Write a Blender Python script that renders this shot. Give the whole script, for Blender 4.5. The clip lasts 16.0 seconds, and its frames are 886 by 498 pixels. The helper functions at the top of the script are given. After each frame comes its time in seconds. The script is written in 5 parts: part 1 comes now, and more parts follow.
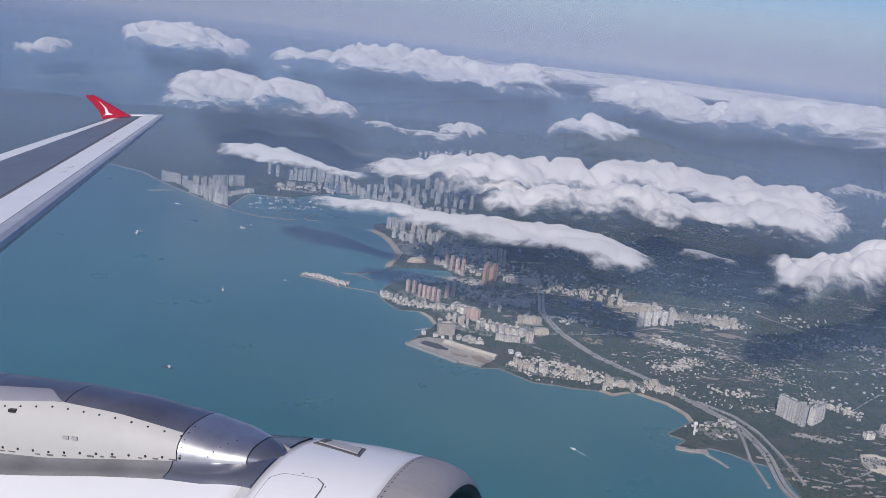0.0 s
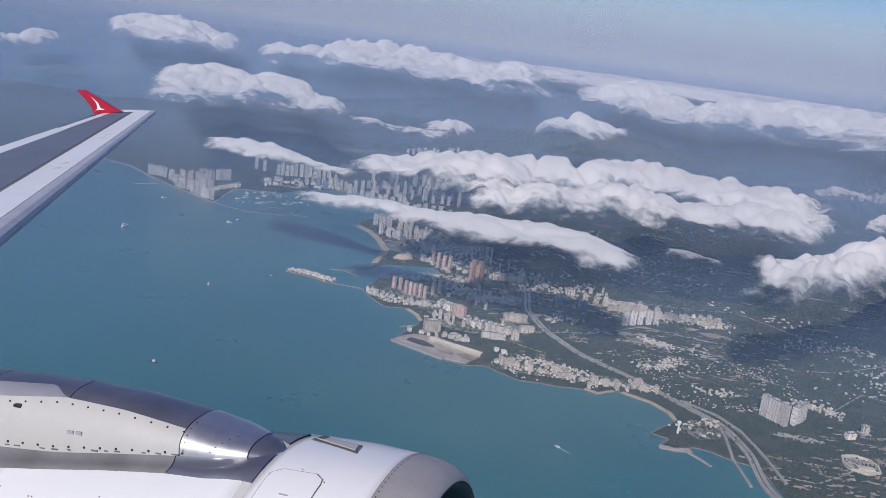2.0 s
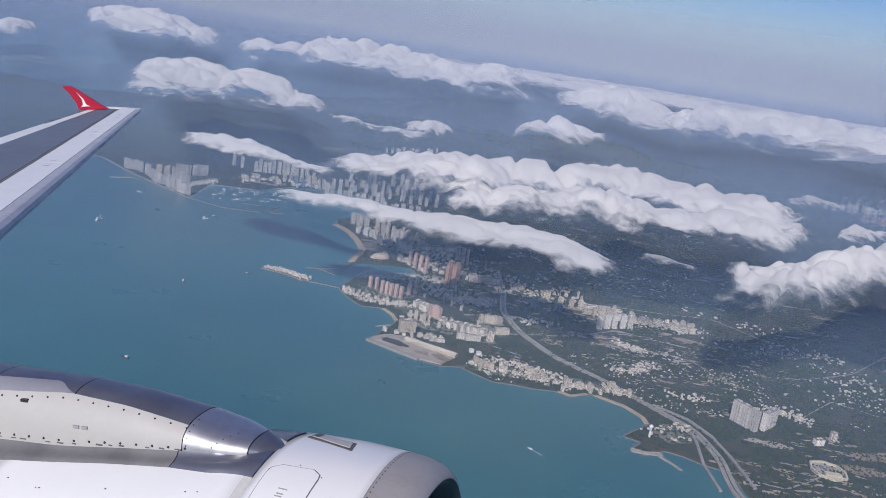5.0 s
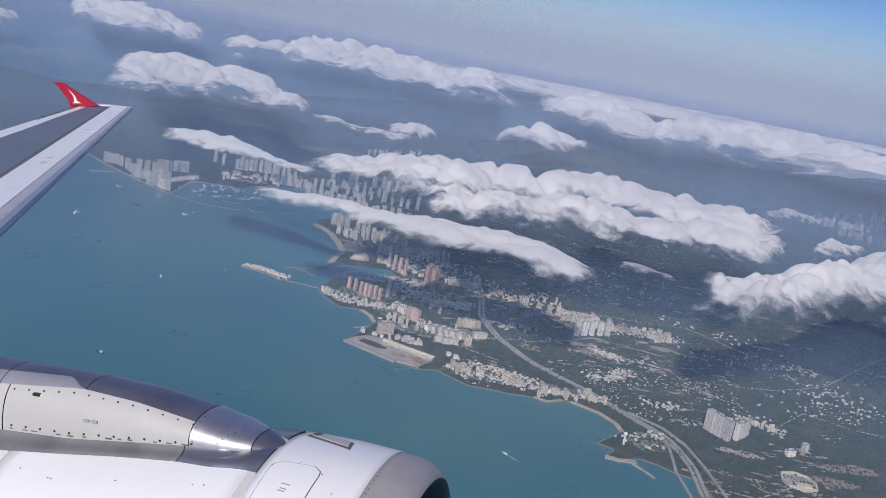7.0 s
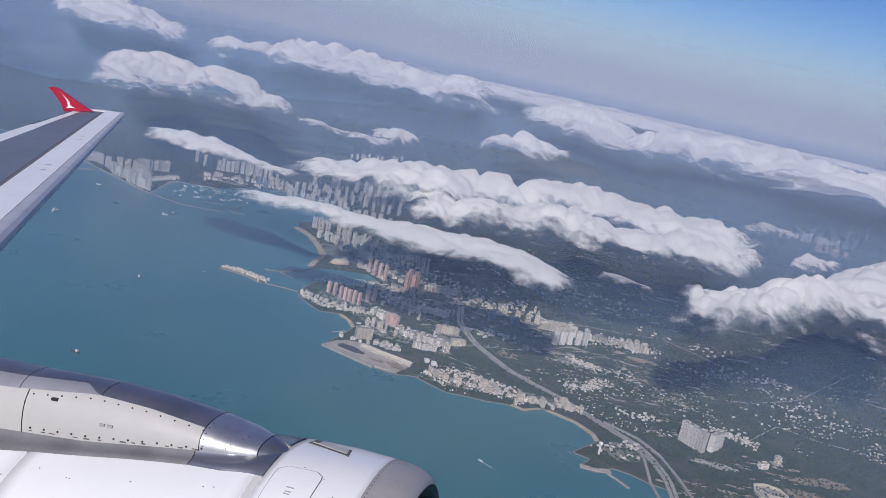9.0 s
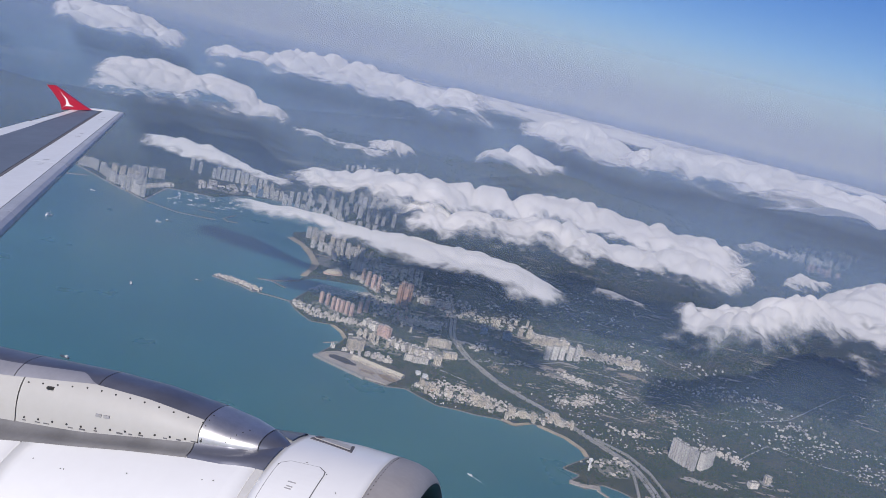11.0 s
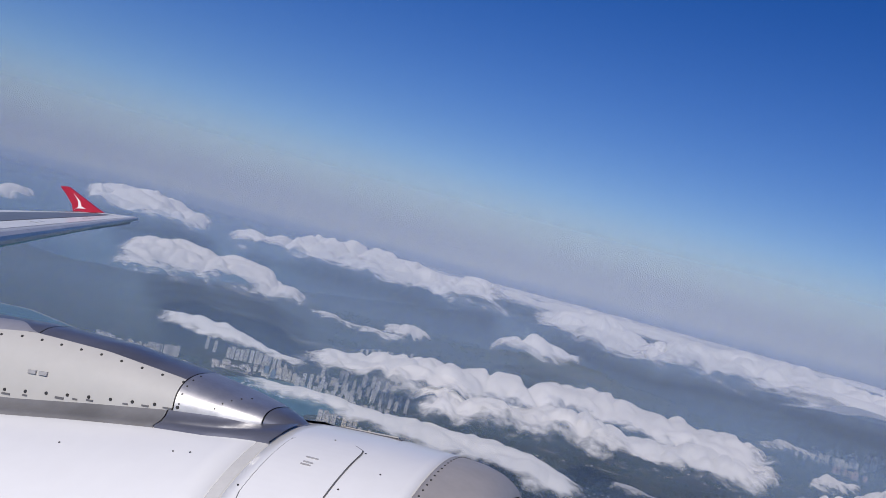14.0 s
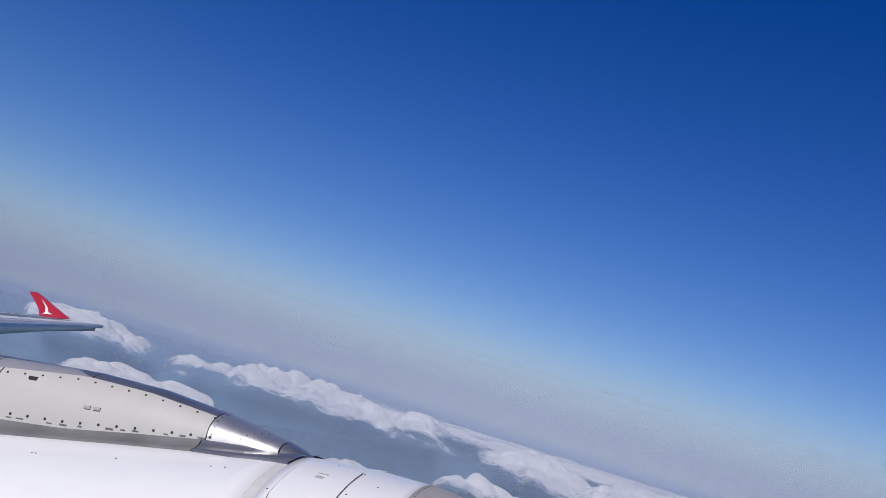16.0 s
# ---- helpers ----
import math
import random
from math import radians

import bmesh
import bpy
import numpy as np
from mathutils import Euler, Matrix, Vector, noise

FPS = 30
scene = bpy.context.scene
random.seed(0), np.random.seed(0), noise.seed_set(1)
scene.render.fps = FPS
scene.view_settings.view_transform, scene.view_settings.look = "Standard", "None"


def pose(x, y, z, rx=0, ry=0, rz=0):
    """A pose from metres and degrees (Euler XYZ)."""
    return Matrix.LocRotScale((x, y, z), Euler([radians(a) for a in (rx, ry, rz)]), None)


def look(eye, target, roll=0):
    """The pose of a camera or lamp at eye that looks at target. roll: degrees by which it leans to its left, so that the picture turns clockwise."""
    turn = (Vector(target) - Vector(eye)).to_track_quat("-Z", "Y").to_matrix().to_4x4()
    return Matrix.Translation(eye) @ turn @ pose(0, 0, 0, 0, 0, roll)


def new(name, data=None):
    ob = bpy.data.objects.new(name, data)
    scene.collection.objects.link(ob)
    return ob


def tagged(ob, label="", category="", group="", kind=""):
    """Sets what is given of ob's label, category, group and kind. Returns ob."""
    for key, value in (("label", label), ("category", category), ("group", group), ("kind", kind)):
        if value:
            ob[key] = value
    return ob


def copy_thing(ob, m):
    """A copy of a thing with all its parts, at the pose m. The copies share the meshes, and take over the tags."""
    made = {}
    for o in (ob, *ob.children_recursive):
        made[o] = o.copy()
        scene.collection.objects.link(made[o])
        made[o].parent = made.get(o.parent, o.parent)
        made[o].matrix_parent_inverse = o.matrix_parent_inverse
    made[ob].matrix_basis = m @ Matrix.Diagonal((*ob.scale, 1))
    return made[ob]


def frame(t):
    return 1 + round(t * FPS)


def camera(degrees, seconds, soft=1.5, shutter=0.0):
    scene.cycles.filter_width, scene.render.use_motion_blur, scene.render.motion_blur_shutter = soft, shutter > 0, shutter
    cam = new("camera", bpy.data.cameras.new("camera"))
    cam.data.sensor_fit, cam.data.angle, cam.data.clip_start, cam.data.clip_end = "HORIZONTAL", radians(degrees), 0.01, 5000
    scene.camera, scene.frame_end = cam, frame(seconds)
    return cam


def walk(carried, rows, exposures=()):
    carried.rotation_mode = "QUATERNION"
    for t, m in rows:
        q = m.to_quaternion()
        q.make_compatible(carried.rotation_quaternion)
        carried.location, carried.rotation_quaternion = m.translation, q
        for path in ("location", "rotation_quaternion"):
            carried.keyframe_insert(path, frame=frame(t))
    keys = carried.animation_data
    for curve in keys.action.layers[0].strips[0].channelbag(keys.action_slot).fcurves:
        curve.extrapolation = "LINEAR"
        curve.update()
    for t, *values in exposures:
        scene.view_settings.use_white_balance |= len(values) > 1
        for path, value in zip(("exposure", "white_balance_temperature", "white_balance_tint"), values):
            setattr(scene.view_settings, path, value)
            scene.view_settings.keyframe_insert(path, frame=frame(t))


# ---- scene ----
cam = camera(52.7, 16.0, soft=0.75)
PATH = [
    (0, 0.235, 0.597, 99.773, 76.059, -6.422, 5.284),
    (0.5, 0.218, 0.552, 99.793, 76.008, -6.621, 5.113),
    (1, 0.205, 0.512, 99.812, 75.888, -6.927, 4.966),
    (1.5, 0.197, 0.485, 99.825, 75.894, -7.112, 4.796),
    (2, 0.189, 0.466, 99.833, 75.943, -7.262, 4.612),
    (2.5, 0.180, 0.446, 99.841, 75.965, -7.464, 4.434),
    (3, 0.170, 0.421, 99.850, 75.999, -7.559, 4.213),
    (3.5, 0.157, 0.391, 99.861, 76.038, -7.760, 4.042),
    (4, 0.141, 0.354, 99.876, 76.073, -8.003, 3.856),
    (6.5, 0.032, 0.047, 99.991, 76.354, -10.083, 2.734),
    (7, 0.002, -0.007, 100.009, 76.483, -10.516, 2.520),
    (7.5, -0.027, -0.080, 100.038, 76.638, -11.000, 2.328),
    (8, -0.057, -0.171, 100.079, 76.766, -11.329, 2.035),
    (8.5, -0.086, -0.264, 100.123, 76.907, -11.716, 1.780),
    (9, -0.112, -0.357, 100.169, 77.066, -12.097, 1.574),
    (11.5, -0.227, -0.187, 99.862, 78.742, -14.412, 1.293),
    (12, -0.299, 0.016, 99.581, 80.659, -16.431, 1.354),
    (12.5, -0.316, 0.339, 99.257, 82.835, -16.550, 1.304),
    (13, -0.255, 0.808, 98.919, 84.805, -14.426, 1.949),
    (13.5, -0.192, 1.104, 98.674, 87.078, -15.064, 3.234),
    (14, -0.178, 1.057, 98.535, 89.665, -14.872, 2.544),
    (14.5, -0.183, 0.818, 98.431, 92.358, -15.659, 1.647),
    (15, -0.191, 0.533, 98.340, 95.048, -16.035, 0.643),
    (15.5, -0.210, 0.315, 98.261, 97.386, -16.668, -0.163),
    (16, -0.240, 0.163, 98.196, 99.242, -16.902, -1.132),
]
walk(cam, [(r[0], pose(*r[1:])) for r in PATH], [(0.0, 0.12, 6560, 13), (11.3, 0.12, 6560, 13), (13.0, -0.02, 6560, 13), (16.0, 0.05, 6560, 13)])

# ---- light ----
scene.cycles.transparent_max_bounces = 32
SUN_ELEVATION, SUN_AZIMUTH = 38.0, 192.0      # degrees; azimuth clockwise from +y
world = bpy.data.worlds.new("sky")
scene.world = world
world.use_nodes = True
wn = world.node_tree
sky = wn.nodes.new("ShaderNodeTexSky")
sky.sky_type, sky.sun_disc = "NISHITA", False
sky.sun_elevation, sky.sun_rotation = radians(SUN_ELEVATION), radians(SUN_AZIMUTH)
sky.altitude, sky.air_density, sky.dust_density, sky.ozone_density = 1500, 1.1, 0.15, 5.0
deep = wn.nodes.new("ShaderNodeHueSaturation")
deep.inputs["Saturation"].default_value, deep.inputs["Hue"].default_value = 1.33, 0.521
wn.links.new(sky.outputs[0], deep.inputs["Color"])
wn.links.new(deep.outputs[0], wn.nodes["Background"].inputs[0])
wn.nodes["Background"].inputs[1].default_value = 0.072
sun = new("sun", bpy.data.lights.new("sun", "SUN"))
sun.data.energy, sun.data.angle, sun.data.color = 4.3, radians(0.9), (1.0, 0.95, 0.88)
_e, _a = radians(SUN_ELEVATION), radians(SUN_AZIMUTH)
SUN_FROM = Vector((math.sin(_a) * math.cos(_e), math.cos(_a) * math.cos(_e), math.sin(_e)))
sun.matrix_world = look(SUN_FROM * 500, (0, 0, 0))


# ---- materials ----
def material(name, color, rough=0.6, metal=0.0, vary=0.15, scale=5.0, bump=0.0, bump_scale=40.0, second=None,
             random_vary=0.0, coords="Object", coat=0.0, mix_at=0.5, fine=0.08):
    """Principled surface with broad and fine variation, and fine relief."""
    m = bpy.data.materials.new(name)
    m.use_nodes = True
    nt = m.node_tree
    b = nt.nodes["Principled BSDF"]
    b.inputs["Roughness"].default_value, b.inputs["Metallic"].default_value = rough, metal
    b.inputs["Coat Weight"].default_value = coat
    tc = nt.nodes.new("ShaderNodeTexCoord")
    src = tc.outputs["Object" if coords == "World" else coords]
    if coords == "World":
        src = nt.nodes.new("ShaderNodeNewGeometry").outputs["Position"]

    def tex(s, detail=5.0, r=0.6):
        n = nt.nodes.new("ShaderNodeTexNoise")
        n.inputs["Scale"].default_value, n.inputs["Detail"].default_value, n.inputs["Roughness"].default_value = s, detail, r
        nt.links.new(src, n.inputs["Vector"])
        return n.outputs["Fac"]

    def math_node(op, a, c):
        n = nt.nodes.new("ShaderNodeMath")
        n.operation = op
        for i, v in enumerate((a, c)):
            if isinstance(v, (int, float)):
                n.inputs[i].default_value = v
            else:
                nt.links.new(v, n.inputs[i])
        return n.outputs[0]
    low = tex(scale)
    ramp = nt.nodes.new("ShaderNodeMapRange")
    ramp.inputs["From Min"].default_value, ramp.inputs["From Max"].default_value = mix_at - 0.17, mix_at + 0.17
    nt.links.new(low, ramp.inputs["Value"])
    mix = nt.nodes.new("ShaderNodeMix")
    mix.data_type = "RGBA"
    other = second if second else tuple(c * (1 - vary) for c in color)
    mix.inputs[6].default_value, mix.inputs[7].default_value = (*other, 1), (*color, 1)
    nt.links.new(ramp.outputs[0], mix.inputs[0])
    hsv = nt.nodes.new("ShaderNodeHueSaturation")
    nt.links.new(mix.outputs[2], hsv.inputs["Color"])
    value = math_node("MULTIPLY_ADD", tex(scale * 9, 3.0), fine * 2)
    value.node.inputs[2].default_value = 1 - fine
    if random_vary:
        info = nt.nodes.new("ShaderNodeObjectInfo")
        spread = math_node("MULTIPLY_ADD", info.outputs["Random"], random_vary * 2)
        spread.node.inputs[2].default_value = 1 - random_vary
        value = math_node("MULTIPLY", value, spread)
    nt.links.new(value, hsv.inputs["Value"])
    nt.links.new(hsv.outputs[0], b.inputs["Base Color"])
    rr = math_node("MULTIPLY_ADD", tex(scale * 3, 4.0), 0.16)
    rr.node.inputs[2].default_value = max(rough - 0.08, 0.02)
    nt.links.new(rr, b.inputs["Roughness"])
    if bump:
        bn = nt.nodes.new("ShaderNodeBump")
        bn.inputs["Strength"].default_value, bn.inputs["Distance"].default_value = bump, 0.05
        nt.links.new(tex(bump_scale, 6.0), bn.inputs["Height"])
        nt.links.new(bn.outputs[0], b.inputs["Normal"])
    return m


def facade(name, color, floor_h=0.24, bay=0.3, glass=(0.05, 0.06, 0.07), amount=0.55):
    """Plastered wall with rows of small recessed windows, too far off to be told apart one by one."""
    m = material(name, color, 0.8, vary=0.12, scale=0.5, random_vary=0.18)
    nt = m.node_tree
    b = nt.nodes["Principled BSDF"]
    hsv = [n for n in nt.nodes if n.bl_idname == "ShaderNodeHueSaturation"][0]
    tc = nt.nodes.new("ShaderNodeTexCoord")
    sep = nt.nodes.new("ShaderNodeSeparateXYZ")
    nt.links.new(tc.outputs["Object"], sep.inputs[0])

    def calc(op, a, c=None):
        n = nt.nodes.new("ShaderNodeMath")
        n.operation = op
        for i, v in enumerate((a, c)):
            if v is None:
                continue
            if isinstance(v, (int, float)):
                n.inputs[i].default_value = v
            else:
                nt.links.new(v, n.inputs[i])
        return n.outputs[0]
    across = calc("ADD", sep.outputs[0], sep.outputs[1])
    row = calc("LESS_THAN", calc("FRACT", calc("DIVIDE", sep.outputs[2], floor_h)), 0.55)
    col = calc("LESS_THAN", calc("FRACT", calc("DIVIDE", across, bay)), amount)
    hole = calc("MULTIPLY", row, col)
    mix = nt.nodes.new("ShaderNodeMix")
    mix.data_type = "RGBA"
    nt.links.new(hsv.outputs[0], mix.inputs[6])
    mix.inputs[7].default_value = (*glass, 1)
    nt.links.new(hole, mix.inputs[0])
    nt.links.new(mix.outputs[2], b.inputs["Base Color"])
    return m


M_COWL = material("white_cowl_paint", (0.70, 0.71, 0.72), 0.32, vary=0.05, scale=1.2, coat=0.3, fine=0.03)
M_STRIP = material("grey_seal_strip", (0.52, 0.52, 0.51), 0.55, vary=0.1, scale=6)
M_LIP = material("brushed_inlet_lip", (0.42, 0.40, 0.39), 0.55, metal=0.35, vary=0.12, scale=4)
M_CAP = material("dark_pylon_metal", (0.20, 0.21, 0.25), 0.36, metal=0.6, vary=0.25, scale=3, coat=0.2)
M_NOSE = material("bare_pylon_nose_metal", (0.66, 0.655, 0.65), 0.46, metal=0.9, vary=0.18, scale=9, bump=0.05, bump_scale=160)
M_PANEL = material("cream_pylon_panel", (0.42, 0.415, 0.40), 0.45, vary=0.06, scale=2.5, fine=0.04)
M_FAIRING = material("grey_pylon_fairing", (0.19, 0.19, 0.195), 0.5, metal=0.3, vary=0.3, scale=5)
M_SHOULDER = material("pale_grey_metal", (0.42, 0.42, 0.45), 0.4, metal=0.5, vary=0.15, scale=4)
M_RIVET = material("dark_rivet", (0.05, 0.05, 0.05), 0.5, metal=0.5)
M_MARK = material("grey_marking", (0.33, 0.33, 0.34), 0.6)
M_SEAM = material("dark_seam", (0.12, 0.12, 0.13), 0.7)
M_INSIDE = material("dark_inlet_barrel", (0.05, 0.055, 0.065), 0.6, vary=0.2, scale=3)
M_FAN = material("titanium_fan", (0.12, 0.12, 0.13), 0.4, metal=0.8)
M_SLAT = material("white_slat_paint", (0.66, 0.67, 0.69), 0.38, vary=0.06, scale=1.0, coat=0.2)
M_EDGE = material("bare_leading_edge", (0.50, 0.52, 0.56), 0.42, metal=0.35, vary=0.15, scale=4)
M_WING = material("grey_wing_skin", (0.125, 0.15, 0.195), 0.5, vary=0.12, scale=0.9)
M_RED = material("red_winglet_paint", (0.36, 0.010, 0.030), 0.3, vary=0.1, scale=3, coat=0.4)
M_WHITE = material("white_paint", (0.82, 0.81, 0.80), 0.4)

M_SEA = material("sea_water", (0.047, 0.172, 0.190), 0.3, vary=0.12, scale=0.011, second=(0.037, 0.132, 0.157), coords="World",
                 bump=0.25, bump_scale=1.6, fine=0.03)
M_LAND = material("wooded_land", (0.030, 0.052, 0.036), 0.95, scale=0.11, second=(0.080, 0.078, 0.060), coords="World", bump=0.6,
                  bump_scale=0.8, fine=0.3)
M_LEAF = material("tree_foliage", (0.042, 0.072, 0.040), 0.9, vary=0.4, scale=0.25, coords="World", fine=0.3)
M_SAND = material("beach_sand", (0.44, 0.37, 0.27), 0.95, vary=0.2, scale=0.2, coords="World")
M_SOIL = material("bare_soil", (0.30, 0.24, 0.18), 0.95, vary=0.35, scale=0.25, coords="World")
M_ROAD = material("road_concrete", (0.33, 0.32, 0.30), 0.9, vary=0.2, scale=0.15, coords="World")
M_ASPHALT = material("asphalt", (0.07, 0.07, 0.075), 0.9, vary=0.2, scale=0.2, coords="World")
M_CLEARING = material("pale_bare_ground", (0.46, 0.41, 0.35), 0.95, second=(0.20, 0.155, 0.12), scale=0.35, coords="World", mix_at=0.52)
M_PAVE = material("quay_concrete", (0.42, 0.385, 0.34), 0.9, vary=0.3, scale=0.15, coords="World")
M_ROCK = material("sea_wall_rock", (0.26, 0.25, 0.23), 0.95, vary=0.4, scale=1.2, coords="World")
M_ROOF = material("concrete_roof", (0.34, 0.33, 0.31), 0.9, vary=0.3, scale=0.6, random_vary=0.3)
M_ROOF_RED = material("terracotta_roof", (0.30, 0.14, 0.09), 0.85, vary=0.3, scale=0.8, random_vary=0.25)
M_HALL = material("cream_metal_roof", (0.60, 0.55, 0.44), 0.7, vary=0.15, scale=0.3)
M_HOUSE = facade("white_house_wall", (0.79, 0.74, 0.67), 0.3, 0.4, amount=0.32)
M_HOUSE_FAR = material("pale_house_wall", (0.79, 0.73, 0.65), 0.85, vary=0.55, scale=0.9, coords="World")
M_PINK = facade("pink_tower_wall", (0.64, 0.46, 0.40), 0.24, 0.34, amount=0.4)
M_PALE = facade("pale_tower_wall", (0.72, 0.69, 0.65), 0.24, 0.32, amount=0.42)
M_CREAM = facade("cream_tower_wall", (0.70, 0.63, 0.52), 0.26, 0.36, amount=0.42)
M_BROWN = facade("brown_tower_wall", (0.45, 0.28, 0.21), 0.24, 0.34, amount=0.45)
M_BLUE = facade("blue_glass_wall", (0.24, 0.33, 0.42), 0.24, 0.3, amount=0.5)
M_HULL = material("white_boat_hull", (0.75, 0.75, 0.74), 0.4, vary=0.15, scale=1.0, random_vary=0.15)
M_HULL_DARK = material("dark_ship_hull", (0.10, 0.12, 0.14), 0.5, vary=0.3, scale=0.6)
M_WAKE = material("white_wake_foam", (0.55, 0.62, 0.64), 0.8, vary=0.3, scale=1.0)


def cloud_material(name, amount=1.0, grain=0.22, tear=1.1, fold=0.46):
    """Soft white droplets: dense in the body of the cloud, torn and thin towards its edge."""
    m = bpy.data.materials.new(name)
    m.use_nodes = True
    nt = m.node_tree
    nt.nodes.remove(nt.nodes["Principled BSDF"])
    out = nt.nodes["Material Output"]
    dif, tra, clear = (nt.nodes.new("ShaderNodeBsdf" + k) for k in ("Diffuse", "Translucent", "Transparent"))
    dif.inputs[0].default_value = tra.inputs[0].default_value = (0.90, 0.893, 0.885, 1)
    body, whole = nt.nodes.new("ShaderNodeMixShader"), nt.nodes.new("ShaderNodeMixShader")
    body.inputs[0].default_value = 0.42
    nt.links.new(dif.outputs[0], body.inputs[1])
    nt.links.new(tra.outputs[0], body.inputs[2])
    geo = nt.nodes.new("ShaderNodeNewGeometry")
    facing, gentle, unit = (nt.nodes.new("ShaderNodeVectorMath") for _ in range(3))    # normals bent upward to even out the shading, imitating light scattered within
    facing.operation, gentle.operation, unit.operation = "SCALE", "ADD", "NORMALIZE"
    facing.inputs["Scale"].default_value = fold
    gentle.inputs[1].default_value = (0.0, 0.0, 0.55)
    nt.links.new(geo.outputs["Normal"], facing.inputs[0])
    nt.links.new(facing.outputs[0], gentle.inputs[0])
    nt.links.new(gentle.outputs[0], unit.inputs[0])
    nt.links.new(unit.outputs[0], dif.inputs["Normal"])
    dens = nt.nodes.new("ShaderNodeAttribute")
    dens.attribute_name = "fullness"
    noi = nt.nodes.new("ShaderNodeTexNoise")
    noi.inputs["Scale"].default_value, noi.inputs["Detail"].default_value = grain, 3
    noi.inputs["Roughness"].default_value = 0.55
    nt.links.new(geo.outputs["Position"], noi.inputs["Vector"])
    add, sub = nt.nodes.new("ShaderNodeMath"), nt.nodes.new("ShaderNodeMath")
    add.operation = sub.operation = "MULTIPLY_ADD"
    add.inputs[1].default_value = 1.35
    sub.inputs[1].default_value, sub.inputs[2].default_value = tear, -0.5 * tear
    nt.links.new(dens.outputs["Fac"], add.inputs[0])
    nt.links.new(noi.outputs["Fac"], sub.inputs[0])
    nt.links.new(sub.outputs[0], add.inputs[2])
    fade = nt.nodes.new("ShaderNodeMapRange")
    fade.interpolation_type = "SMOOTHSTEP"
    fade.inputs["From Min"].default_value, fade.inputs["From Max"].default_value = 0.0, 1.0
    fade.inputs["To Max"].default_value = amount
    nt.links.new(add.outputs[0], fade.inputs["Value"])
    nt.links.new(fade.outputs[0], whole.inputs[0])
    nt.links.new(clear.outputs[0], whole.inputs[1])
    nt.links.new(body.outputs[0], whole.inputs[2])
    nt.links.new(whole.outputs[0], out.inputs[0])
    return m


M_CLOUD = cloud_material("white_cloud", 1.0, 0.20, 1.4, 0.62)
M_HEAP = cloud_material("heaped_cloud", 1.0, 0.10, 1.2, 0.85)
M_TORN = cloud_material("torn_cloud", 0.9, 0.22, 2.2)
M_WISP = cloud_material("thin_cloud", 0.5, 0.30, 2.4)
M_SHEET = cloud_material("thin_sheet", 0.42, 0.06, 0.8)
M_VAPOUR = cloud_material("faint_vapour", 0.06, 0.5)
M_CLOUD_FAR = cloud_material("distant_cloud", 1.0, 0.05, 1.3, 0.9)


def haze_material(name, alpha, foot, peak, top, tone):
    """Tinted veil that imitates hazy air, most opaque at the height peak, thinning towards its foot and gone at the
    height top.
    """
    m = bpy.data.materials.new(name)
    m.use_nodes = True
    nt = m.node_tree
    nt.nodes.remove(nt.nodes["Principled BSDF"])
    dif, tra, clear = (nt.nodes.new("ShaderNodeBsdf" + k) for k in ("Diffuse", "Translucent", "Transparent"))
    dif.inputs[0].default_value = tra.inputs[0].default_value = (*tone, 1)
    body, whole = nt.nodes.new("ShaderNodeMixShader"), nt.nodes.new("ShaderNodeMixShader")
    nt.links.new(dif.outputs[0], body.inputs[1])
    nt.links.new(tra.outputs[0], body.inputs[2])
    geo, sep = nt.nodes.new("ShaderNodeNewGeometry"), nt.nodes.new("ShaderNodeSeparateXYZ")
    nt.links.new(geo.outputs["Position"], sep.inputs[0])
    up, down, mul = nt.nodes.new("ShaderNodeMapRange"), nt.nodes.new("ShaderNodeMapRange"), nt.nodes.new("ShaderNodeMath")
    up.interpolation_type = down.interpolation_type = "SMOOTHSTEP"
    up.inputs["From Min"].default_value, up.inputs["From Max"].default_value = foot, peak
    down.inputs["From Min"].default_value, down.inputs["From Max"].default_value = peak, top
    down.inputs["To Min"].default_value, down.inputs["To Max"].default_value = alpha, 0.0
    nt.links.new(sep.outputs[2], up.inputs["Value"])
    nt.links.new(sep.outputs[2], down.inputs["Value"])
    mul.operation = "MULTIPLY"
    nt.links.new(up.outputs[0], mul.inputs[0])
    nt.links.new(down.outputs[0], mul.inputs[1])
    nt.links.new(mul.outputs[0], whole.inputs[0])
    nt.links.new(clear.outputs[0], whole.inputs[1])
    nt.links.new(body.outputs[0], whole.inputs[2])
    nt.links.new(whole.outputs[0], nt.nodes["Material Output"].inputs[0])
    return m


